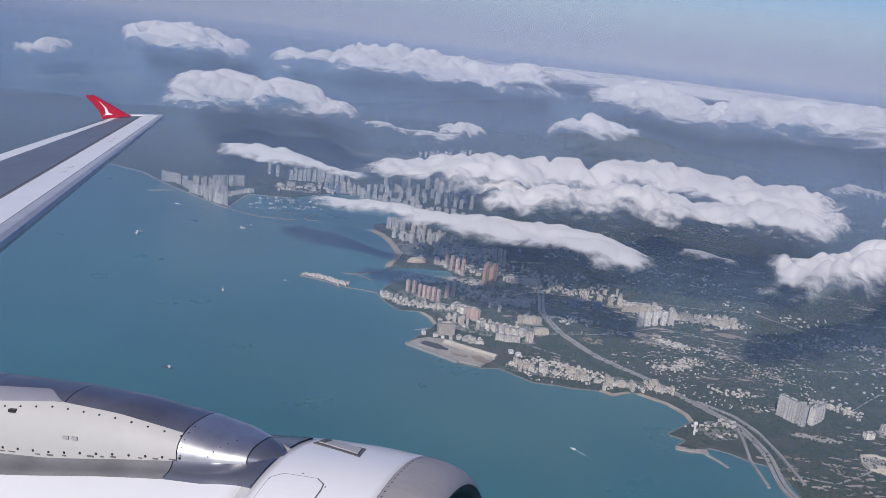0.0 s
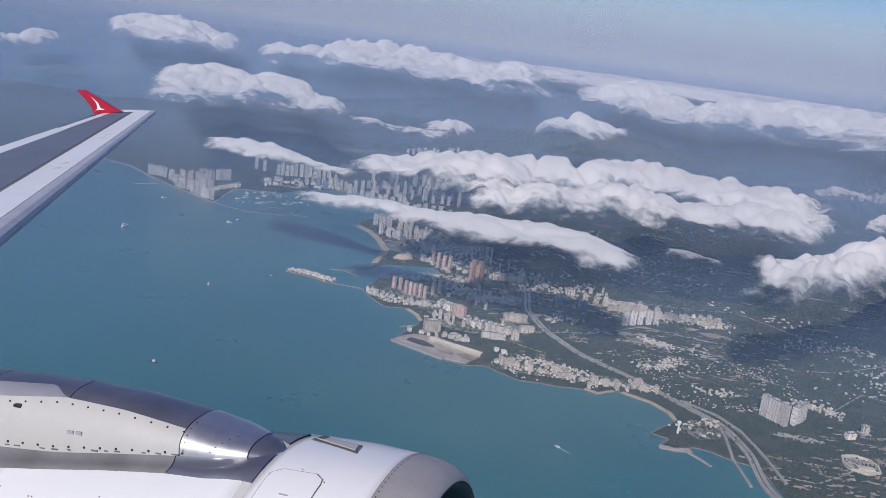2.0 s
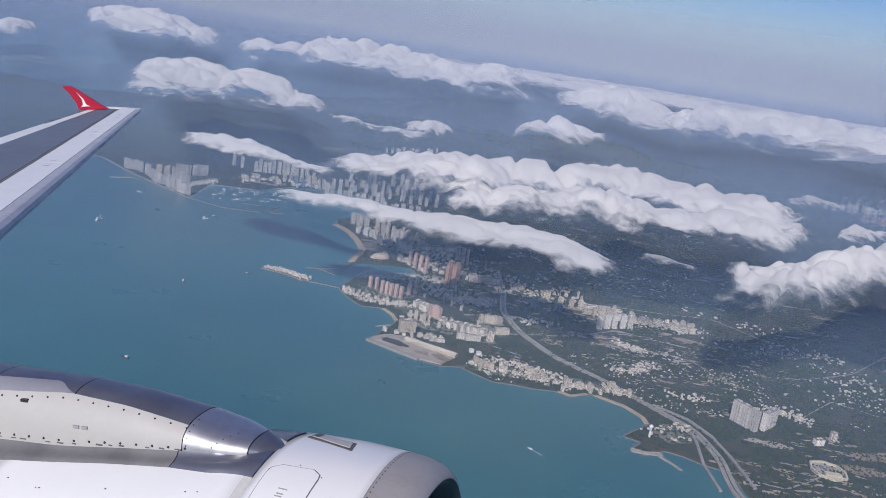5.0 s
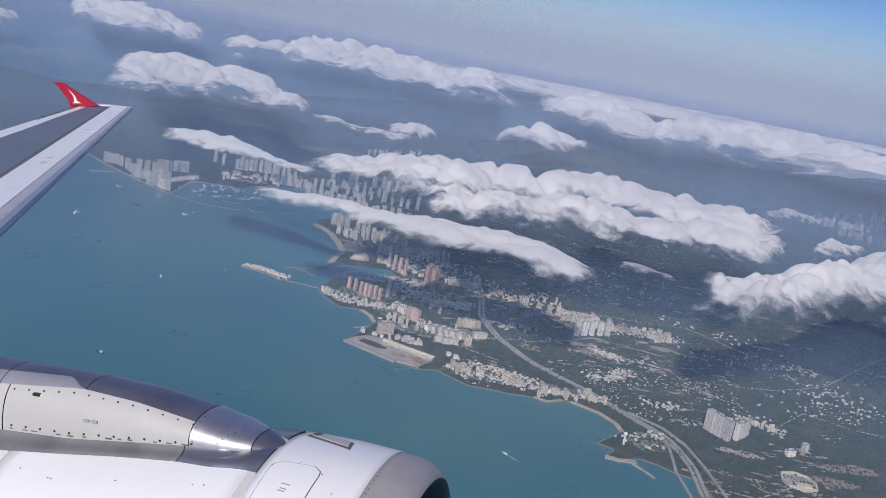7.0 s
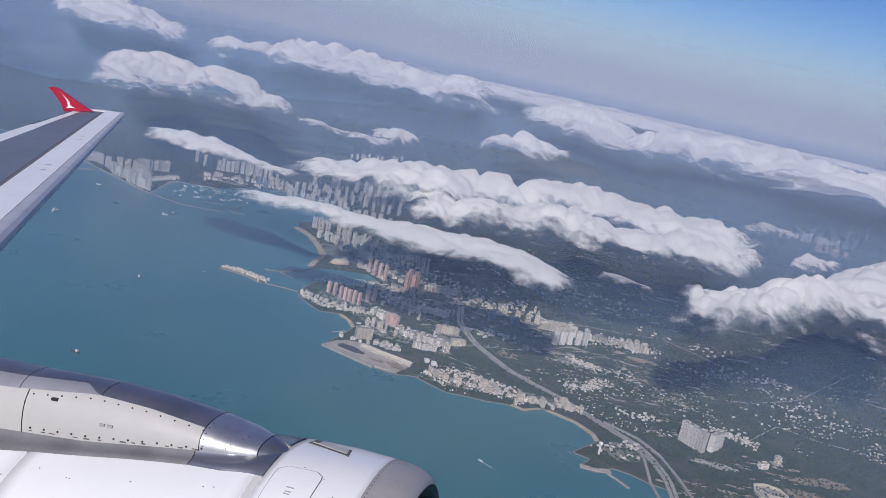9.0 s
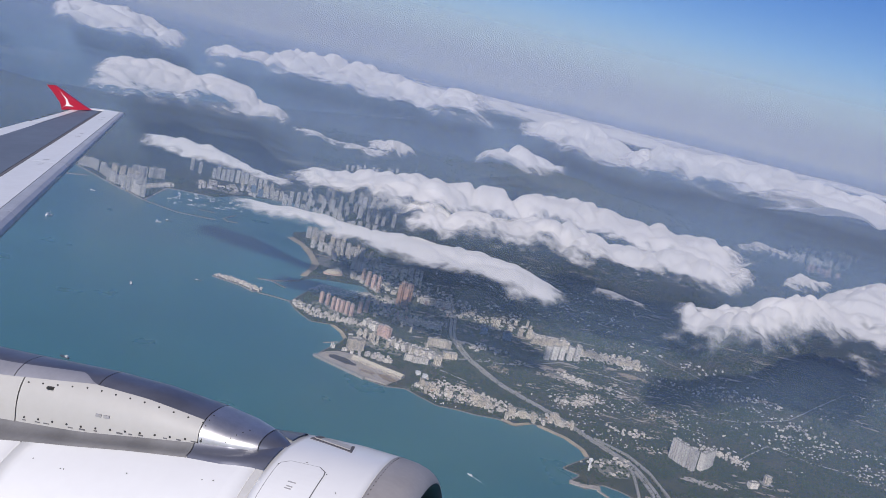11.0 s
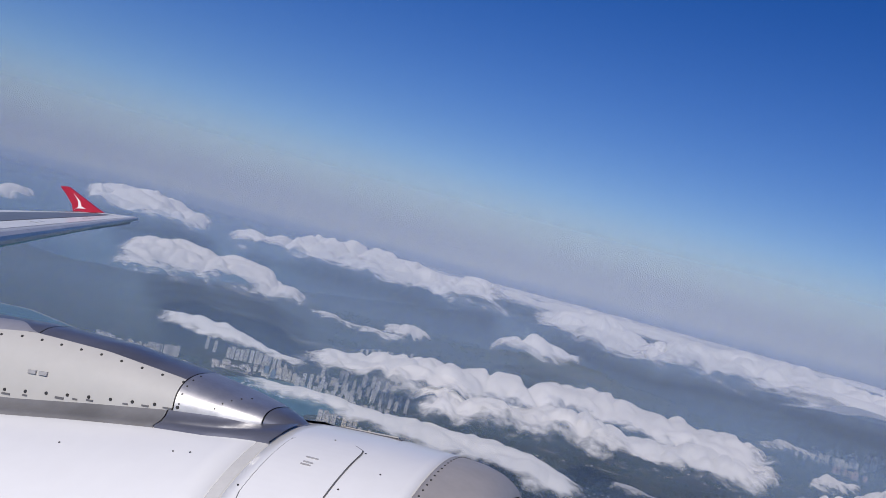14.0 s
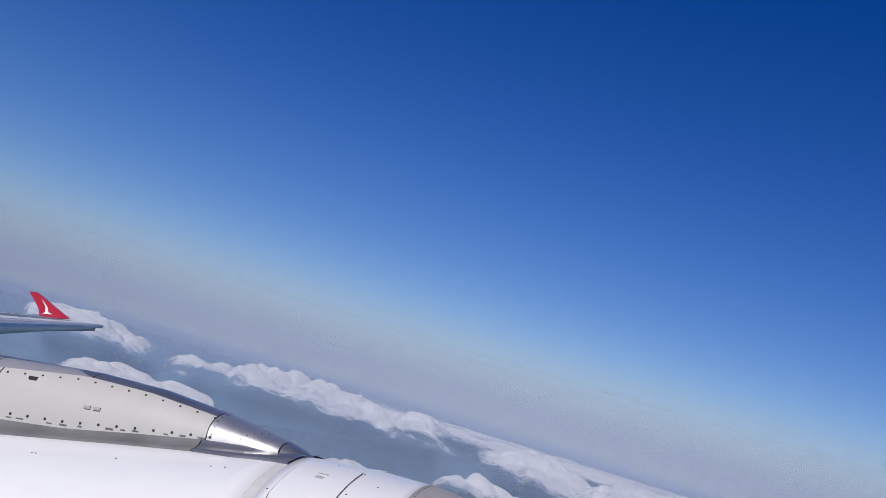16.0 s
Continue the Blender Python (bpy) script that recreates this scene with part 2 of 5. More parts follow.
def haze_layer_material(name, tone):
    """Flat tinted sheet that imitates humid air under the clouds; painted denser with distance, as the slanting view
    through it grows longer.
    """
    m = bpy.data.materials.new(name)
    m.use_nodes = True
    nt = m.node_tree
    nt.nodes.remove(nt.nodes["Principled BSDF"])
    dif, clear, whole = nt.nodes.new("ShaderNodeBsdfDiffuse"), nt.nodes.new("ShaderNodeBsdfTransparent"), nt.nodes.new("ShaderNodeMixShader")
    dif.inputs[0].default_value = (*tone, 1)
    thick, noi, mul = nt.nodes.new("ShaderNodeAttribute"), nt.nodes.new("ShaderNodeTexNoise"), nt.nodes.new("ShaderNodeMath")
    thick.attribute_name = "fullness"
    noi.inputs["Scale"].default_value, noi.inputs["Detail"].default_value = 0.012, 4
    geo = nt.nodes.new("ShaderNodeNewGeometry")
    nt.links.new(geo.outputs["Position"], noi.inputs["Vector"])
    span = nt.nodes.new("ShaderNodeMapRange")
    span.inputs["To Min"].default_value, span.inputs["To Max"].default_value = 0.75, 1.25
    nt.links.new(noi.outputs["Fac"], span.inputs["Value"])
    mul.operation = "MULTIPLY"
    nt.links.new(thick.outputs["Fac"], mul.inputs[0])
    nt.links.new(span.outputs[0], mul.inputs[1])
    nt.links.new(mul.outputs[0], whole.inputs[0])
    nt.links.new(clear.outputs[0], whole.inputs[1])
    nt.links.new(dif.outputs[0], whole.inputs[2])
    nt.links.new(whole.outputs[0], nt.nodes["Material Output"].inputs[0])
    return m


# ---- mesh helpers ----
def mesh_of(name, verts, faces, mat=None, smooth=False):
    me = bpy.data.meshes.new(name)
    me.from_pydata([tuple(v) for v in verts], [], [tuple(f) for f in faces])
    me.update()
    if mat:
        me.materials.append(mat)
    if smooth:
        me.polygons.foreach_set("use_smooth", [True] * len(me.polygons))
    return me


def part(name, data, mat, parent, label=""):
    """One mesh object under a thing or a part; data is a bmesh or a mesh."""
    if isinstance(data, bmesh.types.BMesh):
        me = bpy.data.meshes.new(name)
        bmesh.ops.recalc_face_normals(data, faces=data.faces)
        data.to_mesh(me)
        data.free()
        data = me
    if mat and not data.materials:
        data.materials.append(mat)
    ob = new(name, data)
    ob.parent = parent
    return tagged(ob, label)


def thing(name, m, label, category, group="", kind=""):
    ob = new(name)
    ob.matrix_basis = m
    return tagged(ob, label, category, group, kind)


def smooth(me):
    me.polygons.foreach_set("use_smooth", [True] * len(me.polygons))
    return me


def loft(sections, closed=False, caps=False):
    """Verts and faces of a skin through rows of points of equal count."""
    n = len(sections[0])
    verts = [p for s in sections for p in s]
    faces = []
    for i in range(len(sections) - 1):
        for j in range(n if closed else n - 1):
            k = (j + 1) % n
            faces.append((i * n + j, i * n + k, (i + 1) * n + k, (i + 1) * n + j))
    if caps:
        faces.append(tuple(range(n))[::-1])
        faces.append(tuple((len(sections) - 1) * n + j for j in range(n)))
    return verts, faces


def box(bm, x0, x1, y0, y1, z0, z1):
    v = [bm.verts.new(p) for p in ((x0, y0, z0), (x1, y0, z0), (x1, y1, z0), (x0, y1, z0),
                                   (x0, y0, z1), (x1, y0, z1), (x1, y1, z1), (x0, y1, z1))]
    for f in ((0, 3, 2, 1), (4, 5, 6, 7), (0, 1, 5, 4), (1, 2, 6, 5), (2, 3, 7, 6), (3, 0, 4, 7)):
        bm.faces.new([v[i] for i in f])


def prism(bm, outline, z0, z1):
    """Upright prism over an outline of (x, y), counter-clockwise."""
    lo = [bm.verts.new((x, y, z0)) for x, y in outline]
    hi = [bm.verts.new((x, y, z1)) for x, y in outline]
    n = len(outline)
    for i in range(n):
        bm.faces.new((lo[i], lo[(i + 1) % n], hi[(i + 1) % n], hi[i]))
    bm.faces.new(hi)
    bm.faces.new(lo[::-1])


def lerp_table(table, x):
    xs = [r[0] for r in table]
    return [float(np.interp(x, xs, [r[k] for r in table])) for k in range(1, len(table[0]))]


def _hash(ix, iy, seed):
    h = np.sin(ix * 127.1 + iy * 311.7 + seed * 74.7) * 43758.5453
    return h - np.floor(h)


def value_noise(x, y, seed=0):
    ix, iy = np.floor(x), np.floor(y)
    fx, fy = x - ix, y - iy
    fx, fy = fx * fx * (3 - 2 * fx), fy * fy * (3 - 2 * fy)
    a, b = _hash(ix, iy, seed), _hash(ix + 1, iy, seed)
    c, d = _hash(ix, iy + 1, seed), _hash(ix + 1, iy + 1, seed)
    return (a * (1 - fx) + b * fx) * (1 - fy) + (c * (1 - fx) + d * fx) * fy


def fbm(x, y, size, octaves=4, seed=0):
    """Fractal noise in -1..1 with features of that size."""
    x, y = np.asarray(x, float) / size, np.asarray(y, float) / size
    total, amp, norm = 0, 1.0, 0
    for o in range(octaves):
        total = total + amp * value_noise(x * 2 ** o + 17 * o, y * 2 ** o - 9 * o, seed + o)
        norm += amp
        amp *= 0.5
    return 2 * total / norm - 1


def ribbon(points, width, z, n=60):
    """Outline rows of a strip of that width along smoothed points."""
    p = curve_through(points, n)
    t = np.gradient(p, axis=0)
    t /= np.linalg.norm(t, axis=1)[:, None] + 1e-9
    s = np.stack([-t[:, 1], t[:, 0]], 1) * width / 2
    return p + s, p - s


def curve_through(points, n):
    p = np.array(points, float)
    d = np.concatenate([[0], np.cumsum(np.linalg.norm(np.diff(p, axis=0), axis=1))])
    u = np.linspace(0, d[-1], n)
    q = np.stack([np.interp(u, d, p[:, k]) for k in range(2)], 1)
    for _ in range(3):
        q[1:-1] = (q[:-2] + 2 * q[1:-1] + q[2:]) / 4
    return q


# ---- sea and land ----
COAST = [(79.1, 209.2), (77.9, 217.7), (71.5, 219.6), (66.8, 222.9), (62.1, 224.3), (57.0, 219.5), (52.4, 221.6), (56.4, 227.3),
         (51.6, 229.5), (55.9, 235.0), (60.8, 240.9), (60.2, 245.7), (56.7, 250.6), (50.3, 254.8), (45.2, 256.8), (39.2, 251.3),
         (34.2, 254.1), (27.6, 253.1), (22.4, 253.7), (15.4, 253.4), (10.1, 257.2), (5.0, 261.2), (-0.9, 259.1), (-7.9, 261.4),
         (-25.4, 271.2), (-22.7, 280.8), (-19.6, 289.3), (-18.6, 295.6), (-20.8, 302.1), (-24.4, 306.6), (-32.6, 304.8), (-39.0, 312.9),
         (-43.4, 321.3), (-41.7, 331.4), (-39.7, 340.6), (-29.5, 342.7), (-18.5, 348.0), (-15.8, 358.9), (-20.5, 366.7), (-32.4, 364.5)]
COAST_BAY = [(-40.6, 361.1), (-46.2, 352.0), (-44.7, 362.8), (-43.5, 376.1), (-44.2, 387.4), (-48.7, 401.1), (-55.4, 416.6), (-62.4, 424.9),
             (-64.0, 437.5), (-55.6, 449.0), (-42.0, 483.4)]
COAST_FAR = [(-57.5, 502.8), (-78.4, 508.6), (-102.6, 498.4), (-115.8, 474.8), (-139.3, 470.1), (-137.7, 429.8), (-162.2, 449.4), (-190.8, 475.1),
             (-208.4, 493.7), (-246.3, 511.4), (-279.1, 498.4), (-345.4, 481.7), (-900, 560), (-700, 760), (-330, 780), (-180, 1100), (100, 1700),
             (600, 3000), (3000, 3600), (4400, 1500), (4400, -900), (900, -900), (300, -200), (120, 60), (88, 160)]
OUTLINE = np.array(COAST + COAST_BAY + COAST_FAR)


def inland(x, y):
    """Signed distance from the shore, positive on land."""
    x, y = np.asarray(x, float), np.asarray(y, float)
    best, inside = np.full(x.shape, 1e9), np.zeros(x.shape, bool)
    for (ax, ay), (bx, by) in zip(OUTLINE, np.roll(OUTLINE, -1, axis=0)):
        dx, dy = bx - ax, by - ay
        t = np.clip(((x - ax) * dx + (y - ay) * dy) / (dx * dx + dy * dy + 1e-12), 0, 1)
        best = np.minimum(best, np.hypot(x - ax - t * dx, y - ay - t * dy))
        if by != ay:
            cross = ((ay > y) != (by > y)) & (x < (bx - ax) * (y - ay) / (by - ay) + ax)
            inside ^= cross
    return np.where(inside, best, -best)


def step(a, b, v):
    t = np.clip((v - a) / (b - a), 0, 1)
    return t * t * (3 - 2 * t)


def land_z(x, y):
    """Height of the land or of the sea bed."""
    d = inland(x, y) + 0.7 * fbm(x, y, 6, 4, 5)
    flat = np.clip(d * 0.25, -1.2, 0.35)
    r = np.hypot(x, y)
    hill = step(12, 90, d) * (1.6 + 1.6 * fbm(x, y, 60, 4, 2)) + step(420, 800, r) * step(5, 90, d) * (7 + 9 * fbm(x, y, 260, 4, 8))
    peak = 17 * np.exp(-(((x - 101) / 52) ** 2 + ((y - 735) / 38) ** 2)) + 11 * np.exp(-(((x - 165) / 70) ** 2 + ((y - 775) / 42) ** 2)) + 8 * np.exp(-(((x - 40) / 60) ** 2 + ((y - 770) / 45) ** 2))
    return flat + np.maximum(hill, 0) + peak * (1 + 0.35 * fbm(x, y, 40, 4, 3)) * step(0, 40, d)


def ground_at(x, y):
    return float(land_z(np.array([float(x)]), np.array([float(y)]))[0])


def polar_grid(r0, r1, a0, a1, nr, na):
    r = r0 * (r1 / r0) ** np.linspace(0, 1, nr)
    a = np.radians(np.linspace(a0, a1, na))
    R, A = np.meshgrid(r, a, indexing="ij")
    i = np.arange(nr * na).reshape(nr, na)
    f = np.stack([i[:-1, :-1], i[:-1, 1:], i[1:, 1:], i[1:, :-1]], -1).reshape(-1, 4)
    return R * np.sin(A), R * np.cos(A), f


def grid_mesh(name, X, Y, Z, f, mat):
    me = bpy.data.meshes.new(name)
    me.from_pydata(np.stack([X.ravel(), Y.ravel(), Z.ravel()], 1).tolist(), [], f.tolist())
    me.materials.append(mat)
    me.update()
    if me.polygons[0].normal.z < 0:
        me.flip_normals()
    return smooth(me)


X, Y, F = polar_grid(0.001, 4900, -180, 180, 80, 181)
tagged(new("water", grid_mesh("water", X, Y, X * 0, F, M_SEA)), "calm teal sea with faint ripples", "sea", kind="structure")
X, Y, F = polar_grid(150, 4800, -50, 75, 620, 620)
Z = land_z(X, Y)
keep = (Z.ravel()[F] > -1.0).any(axis=1)
tagged(new("ground", grid_mesh("ground", X, Y, Z, F[keep], M_LAND)), "hazy green coastal land with low wooded hills", "land", kind="structure")

# ---- haze: tinted see-through sheets and rings imitating humid air, deeper with distance ----
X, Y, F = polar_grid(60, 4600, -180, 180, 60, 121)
# sheet opacity by distance, so the haze is painted into the sheets
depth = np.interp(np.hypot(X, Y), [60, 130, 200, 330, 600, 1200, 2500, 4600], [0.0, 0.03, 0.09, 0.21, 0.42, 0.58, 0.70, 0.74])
M_HAZE = haze_layer_material("haze_layer_tint", (0.23, 0.36, 0.54))
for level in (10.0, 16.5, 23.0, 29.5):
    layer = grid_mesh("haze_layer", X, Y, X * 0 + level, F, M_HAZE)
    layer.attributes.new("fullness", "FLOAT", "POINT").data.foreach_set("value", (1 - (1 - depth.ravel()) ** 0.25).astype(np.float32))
    tagged(new("backdrop", layer), "bluish tinted sheet imitating haze below the clouds", "haze", kind="structure")
# upright rings whose tint and opacity paint the haze over what lies behind
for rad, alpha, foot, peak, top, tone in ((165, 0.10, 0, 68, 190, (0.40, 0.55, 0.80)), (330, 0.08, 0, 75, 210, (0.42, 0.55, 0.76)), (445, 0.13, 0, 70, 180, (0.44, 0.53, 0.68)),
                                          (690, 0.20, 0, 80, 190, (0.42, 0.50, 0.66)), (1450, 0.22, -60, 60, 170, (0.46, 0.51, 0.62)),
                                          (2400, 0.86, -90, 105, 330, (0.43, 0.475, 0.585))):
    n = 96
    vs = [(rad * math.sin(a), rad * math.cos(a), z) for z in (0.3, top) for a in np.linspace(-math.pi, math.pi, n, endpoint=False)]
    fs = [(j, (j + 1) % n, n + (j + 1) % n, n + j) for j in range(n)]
    tagged(new("backdrop", mesh_of("haze", vs, fs, haze_material("haze_ring_tint", alpha, foot, peak, top, tone), True)),
           "bluish tinted ring imitating haze in the distant air", "haze", kind="structure")


# ---- clouds ----
def billow(x, y, size, seed):
    """Rounded heads between sharp valleys, about 0 to 1."""
    b = np.clip(np.abs(fbm(x, y, size, 2, seed)) * 2.0, 0, 1)
    return 1 - (1 - b) ** 2


def cloud_mesh(name, layers, mat):
    """Skins over one grid of places each: (x, y, z, fullness) arrays; faces with no substance are left out."""
    verts, faces, full, n = [], [], [], 0
    for X, Y, Z, D in layers:
        i = np.arange(X.size).reshape(X.shape) + n
        f = np.stack([i[:-1, :-1], i[1:, :-1], i[1:, 1:], i[:-1, 1:]], -1).reshape(-1, 4)
        faces.append(f[D.ravel()[f - n].max(axis=1) > -0.30])
        verts.append(np.stack([X.ravel(), Y.ravel(), Z.ravel()], 1))
        full.append(D.ravel())
        n += X.size
    faces, verts, full = np.concatenate(faces), np.concatenate(verts), np.concatenate(full)
    used, inv = np.unique(faces, return_inverse=True)
    me = bpy.data.meshes.new(name)
    me.from_pydata(verts[used].tolist(), [], inv.reshape(-1, 4).tolist())
    me.materials.append(mat)
    me.attributes.new("fullness", "FLOAT", "POINT").data.foreach_set("value", full[used].astype(np.float32))
    me.update()
    if np.mean([p.normal.z for p in me.polygons[:200]]) < 0:
        me.flip_normals()
    return smooth(me)


def cloud(stations, base, seed, label, mat, lumps=1.0):
    """A bank of cloud: a heaped ridge through stations of (x, y, half depth, height), with a front and a back that thin out."""
    S = np.array(stations, float)
    d = np.concatenate([[0], np.cumsum(np.hypot(*np.diff(S[:, :2], axis=0).T))])
    r = float(np.hypot(S[:, 0], S[:, 1]).mean())
    px = r / 1580                                   # size of the finest detail worth building
    nu = int(np.clip(d[-1] / (1.8 * px), 60, 420))
    nv = int(np.clip(S[:, 2].mean() * 1.9 / (3.0 * px), 48, 200))
    u = np.linspace(0, d[-1], nu)
    C = np.stack([np.interp(u, d, S[:, k]) for k in range(4)], 1)
    for _ in range(int(nu / 25)):
        C[1:-1] = (C[:-2] + 2 * C[1:-1] + C[2:]) / 4
    R = np.hypot(C[:, 0], C[:, 1])
    out = C[:, :2] / R[:, None]
    v = np.linspace(-1, 0.9, nv)
    V = v[None] + 0 * C[:, :1]
    sway = 0.30 * fbm(u[:, None] + 0 * V, V * C[:, 2:3], 70 * px, 3, seed + 3)
    reach = C[:, 2:3] * (V * (1 + 0.5 * sway) + 0.25 * sway)
    X = C[:, 0:1] + out[:, 0:1] * reach
    Y = C[:, 1:2] + out[:, 1:2] * reach
    rise = np.where(V < 0, np.sin(np.pi / 2 * np.clip(1 + V, 0, 1)) ** 0.9, np.clip(1 - (V / 0.9) ** 2, 0, 1) ** 0.7)
    ends = np.clip(np.minimum(u, d[-1] - u) / (0.12 * d[-1]), 0, 1)[:, None]
    dome = rise * np.sqrt(1 - (1 - ends) ** 2)
    across, deep = np.arctan2(X, Y) * r, np.hypot(X, Y) * 0.6
    big, mid, small = (billow(across, deep, k * px, seed + 10 * k) for k in (95, 44, 20))
    H = C[:, 3:4]
    swell = 0.80 + 0.36 * fbm(X, Y, 120 * px, 2, seed + 5)
    heap = (9.0 * big + 9.5 * mid * (0.4 + big) + 3.6 * small * (0.3 + mid)) * px * lumps * np.clip(H / (22 * px), 0.25, 1.0)
    Z = base + dome * (H * swell + heap) - 0.10 * H
    for _ in range(5):
        Z[1:-1, 1:-1] = (Z[1:-1, 1:-1] * 4 + Z[:-2, 1:-1] + Z[2:, 1:-1] + Z[1:-1, :-2] + Z[1:-1, 2:]) / 8
    torn = fbm(across, deep * 2.2, float(np.clip(S[:, 2].mean() * 0.9, 16 * px, 70 * px)), 4, seed + 21)
    edge = np.where(V < 0, dome / 1.0, (0.9 - V) / 0.2) + 0.50 * torn * np.clip(1.5 - 1.4 * dome, 0, 1)
    side = np.clip(np.minimum(u, d[-1] - u) / (0.16 * d[-1]), 0, 1)[:, None] + 0.30 * torn
    D = -0.34 + 1.55 * step(0.0, 1.3, np.minimum(edge, side + 0.1)) * step(0.0, 0.16, np.minimum(np.minimum(1 + V, 0.9 - V), ends))
    D = -0.34 + (D + 0.34) * (0.22 + 0.78 * np.clip(H / (21 * px), 0.15, 1))
    me = cloud_mesh("cloud", [(X, Y, Z, D)], mat)
    return tagged(new("cloud", me), label, "cloud", "clouds", "stuff")


HEAPED = "white heaped cloud with a grey ragged base"
cloud([(68.5, 254.4, 8, 2.6), (77, 258, 24, 7.8), (90.8, 262.2, 32, 10.2), (103.9, 268.2, 37, 11.2), (122.6, 281.9, 46, 13), (139.2, 300.1, 64, 16.4), (162.5, 321.3, 84, 19.2), (181.2, 322.1, 91, 20), (199.2, 317.5, 91, 19.6), (211, 313.5, 66, 15)],
      38, 1, "large white heaped cloud over the wooded hills", M_CLOUD, 1)
cloud([(-76, 338, 10, 2.2), (-56.1, 336.9, 16, 3.4), (-39.9, 334.9, 24, 5.4), (-26.2, 337.7, 37, 8.5), (-9.5, 346.1, 48.8, 10.8), (4.1, 348.1, 42.1, 9.6), (20.5, 364, 40, 8.8), (40.7, 365.9, 38.1, 8.4), (66.7, 387.6, 61.1, 11.7), (81.1, 375.8, 50.2, 10.2), (101.9, 371.8, 52.2, 10.5), (121.8, 374.9, 55.7, 10.9), (133.9, 354.4, 35.8, 7.7), (139.9, 345.2, 12, 2.9)],
      42, 2, "long white cloud bank over the town", M_CLOUD, 1)
cloud([(-20.2, 315.5, 18, 3.6), (-6.1, 315.9, 27, 5.6), (8.4, 314.5, 27, 5.6), (20.5, 323.9, 34, 7.0), (33.4, 329.1, 37, 7.6), (51, 334.1, 37, 7.5), (68.4, 334.5, 34, 6.6), (85.6, 335.4, 36, 6.8), (105, 335.4, 34, 6.4), (124, 339.8, 30, 5.4), (139.3, 349.9, 17, 3.0)],
      40.2, 3, "long white cloud bank over the town", M_CLOUD, 1)
cloud([(-80, 298, 9, 1.8), (-71.5, 297.6, 11, 2.2), (-57.3, 298.9, 14, 2.8), (-45.7, 299.4, 16, 3.2), (-29.6, 294.6, 18.9, 3.8), (-17, 284.1, 19.3, 4.1), (-4.3, 287.4, 25.8, 5.3), (7.1, 283.8, 24, 5), (20, 282.2, 26.9, 5.6), (30.7, 276, 27, 5.7), (39.3, 268.9, 19.6, 4.3), (49.1, 271.9, 8, 1.8), (58.1, 273, 3.8, 1)],
      36, 4, "long low white cloud above the coast", M_CLOUD, 0.45)
cloud([(-120.8, 346.1, 8.8, 2.2), (-111.2, 345.1, 13, 3.2), (-100.8, 343.6, 18.2, 4.4), (-87.2, 338.8, 19.7, 4.9), (-71.8, 330.3, 13.6, 3.6), (-57.1, 322, 10.1, 2.8), (-44.7, 323.2, 9.7, 2.7)],
      42, 5, "smooth white cloud above the far shore", M_CLOUD, 0.5)
cloud([(-206.8, 490.9, 37.3, 6), (-199.9, 492.5, 65.1, 9.7), (-190.3, 516, 99.2, 13.2), (-182.5, 540.6, 116.9, 14.5), (-164.4, 533.5, 89.5, 12), (-149, 545.4, 85.8, 11.5), (-132.8, 550.9, 77.1, 10.5), (-112, 532, 52, 7.6), (-97, 522, 34, 5.0), (-82, 512, 20, 3.2)],
      42, 6, "smooth white cloud with a dark base over the bay", M_CLOUD, 0.75)
cloud([(-281.5, 447.6, 91.8, 1.1), (-266.5, 471.8, 110, 1.3), (-255.7, 510.2, 130, 1.4), (-242, 545.2, 124.5, 1.3), (-223.3, 559.4, 94.1, 1)],
      42, 7, "thin grey sheet of cloud over the sea", M_SHEET, 0.3)
cloud([(-435, 940.7, 105.3, 8.2), (-434.1, 994.2, 231.7, 15), (-393, 1001.3, 240.2, 15.5), (-379.2, 1067.9, 298.2, 17.4), (-318.6, 987.6, 185.5, 13.1), (-298.2, 1031.1, 95.5, 7.4)],
      42, 8, HEAPED, M_HEAP, 1)
cloud([(-254, 863.7, 54.4, 5.2), (-252.3, 961.8, 169.2, 12.6), (-223.4, 957, 129.9, 10.3), (-199.5, 1116.9, 325.6, 18.5), (-140, 1094.7, 292, 17.5), (-84, 1088.3, 268, 16.6), (-25.4, 997, 188, 13.6), (25.5, 1040.4, 222.4, 15), (78, 1030.3, 173.6, 12.5)],
      42, 9, HEAPED, M_HEAP, 1)
cloud([(54, 920.5, 98.7, 8.6), (84.7, 910.1, 132.6, 11.1), (127.6, 965.2, 251.3, 17.2), (152.1, 877.8, 190, 15.2), (178.1, 830.4, 150, 12.5), (205, 835, 90, 8)],
      42, 10, HEAPED, M_HEAP, 1)
cloud([(118, 775, 60, 5.5), (150, 765.2, 110, 9.5), (188.6, 820.3, 165, 13.8), (229.7, 861.5, 206.5, 15.9), (280.2, 903.1, 225.2, 16.2), (331.2, 935.7, 244.1, 16.6), (373.2, 922.2, 248.5, 16.8), (426, 924.1, 216.1, 14.9), (492.1, 925.1, 214.5, 14.5), (539.6, 885.5, 176.2, 12.6)],
      42, 11, HEAPED, M_HEAP, 1)
cloud([(-91, 496.8, 15.3, 2.7), (-70.8, 480.7, 17.2, 3.2), (-54.2, 472.6, 14.7, 2.8), (-37.8, 458.7, 19.3, 3.7), (-23.3, 483.9, 21.3, 3.9)],
      42, 12, "small torn white cloud", M_TORN, 1)
cloud([(-44, 478, 10, 2.5), (-34.5, 486, 14, 5.5), (-27, 492, 16, 7.5), (-19, 500, 12, 4.5), (-12, 506, 8, 2.0)],
      42, 13, "small torn white cloud", M_TORN, 1.4)
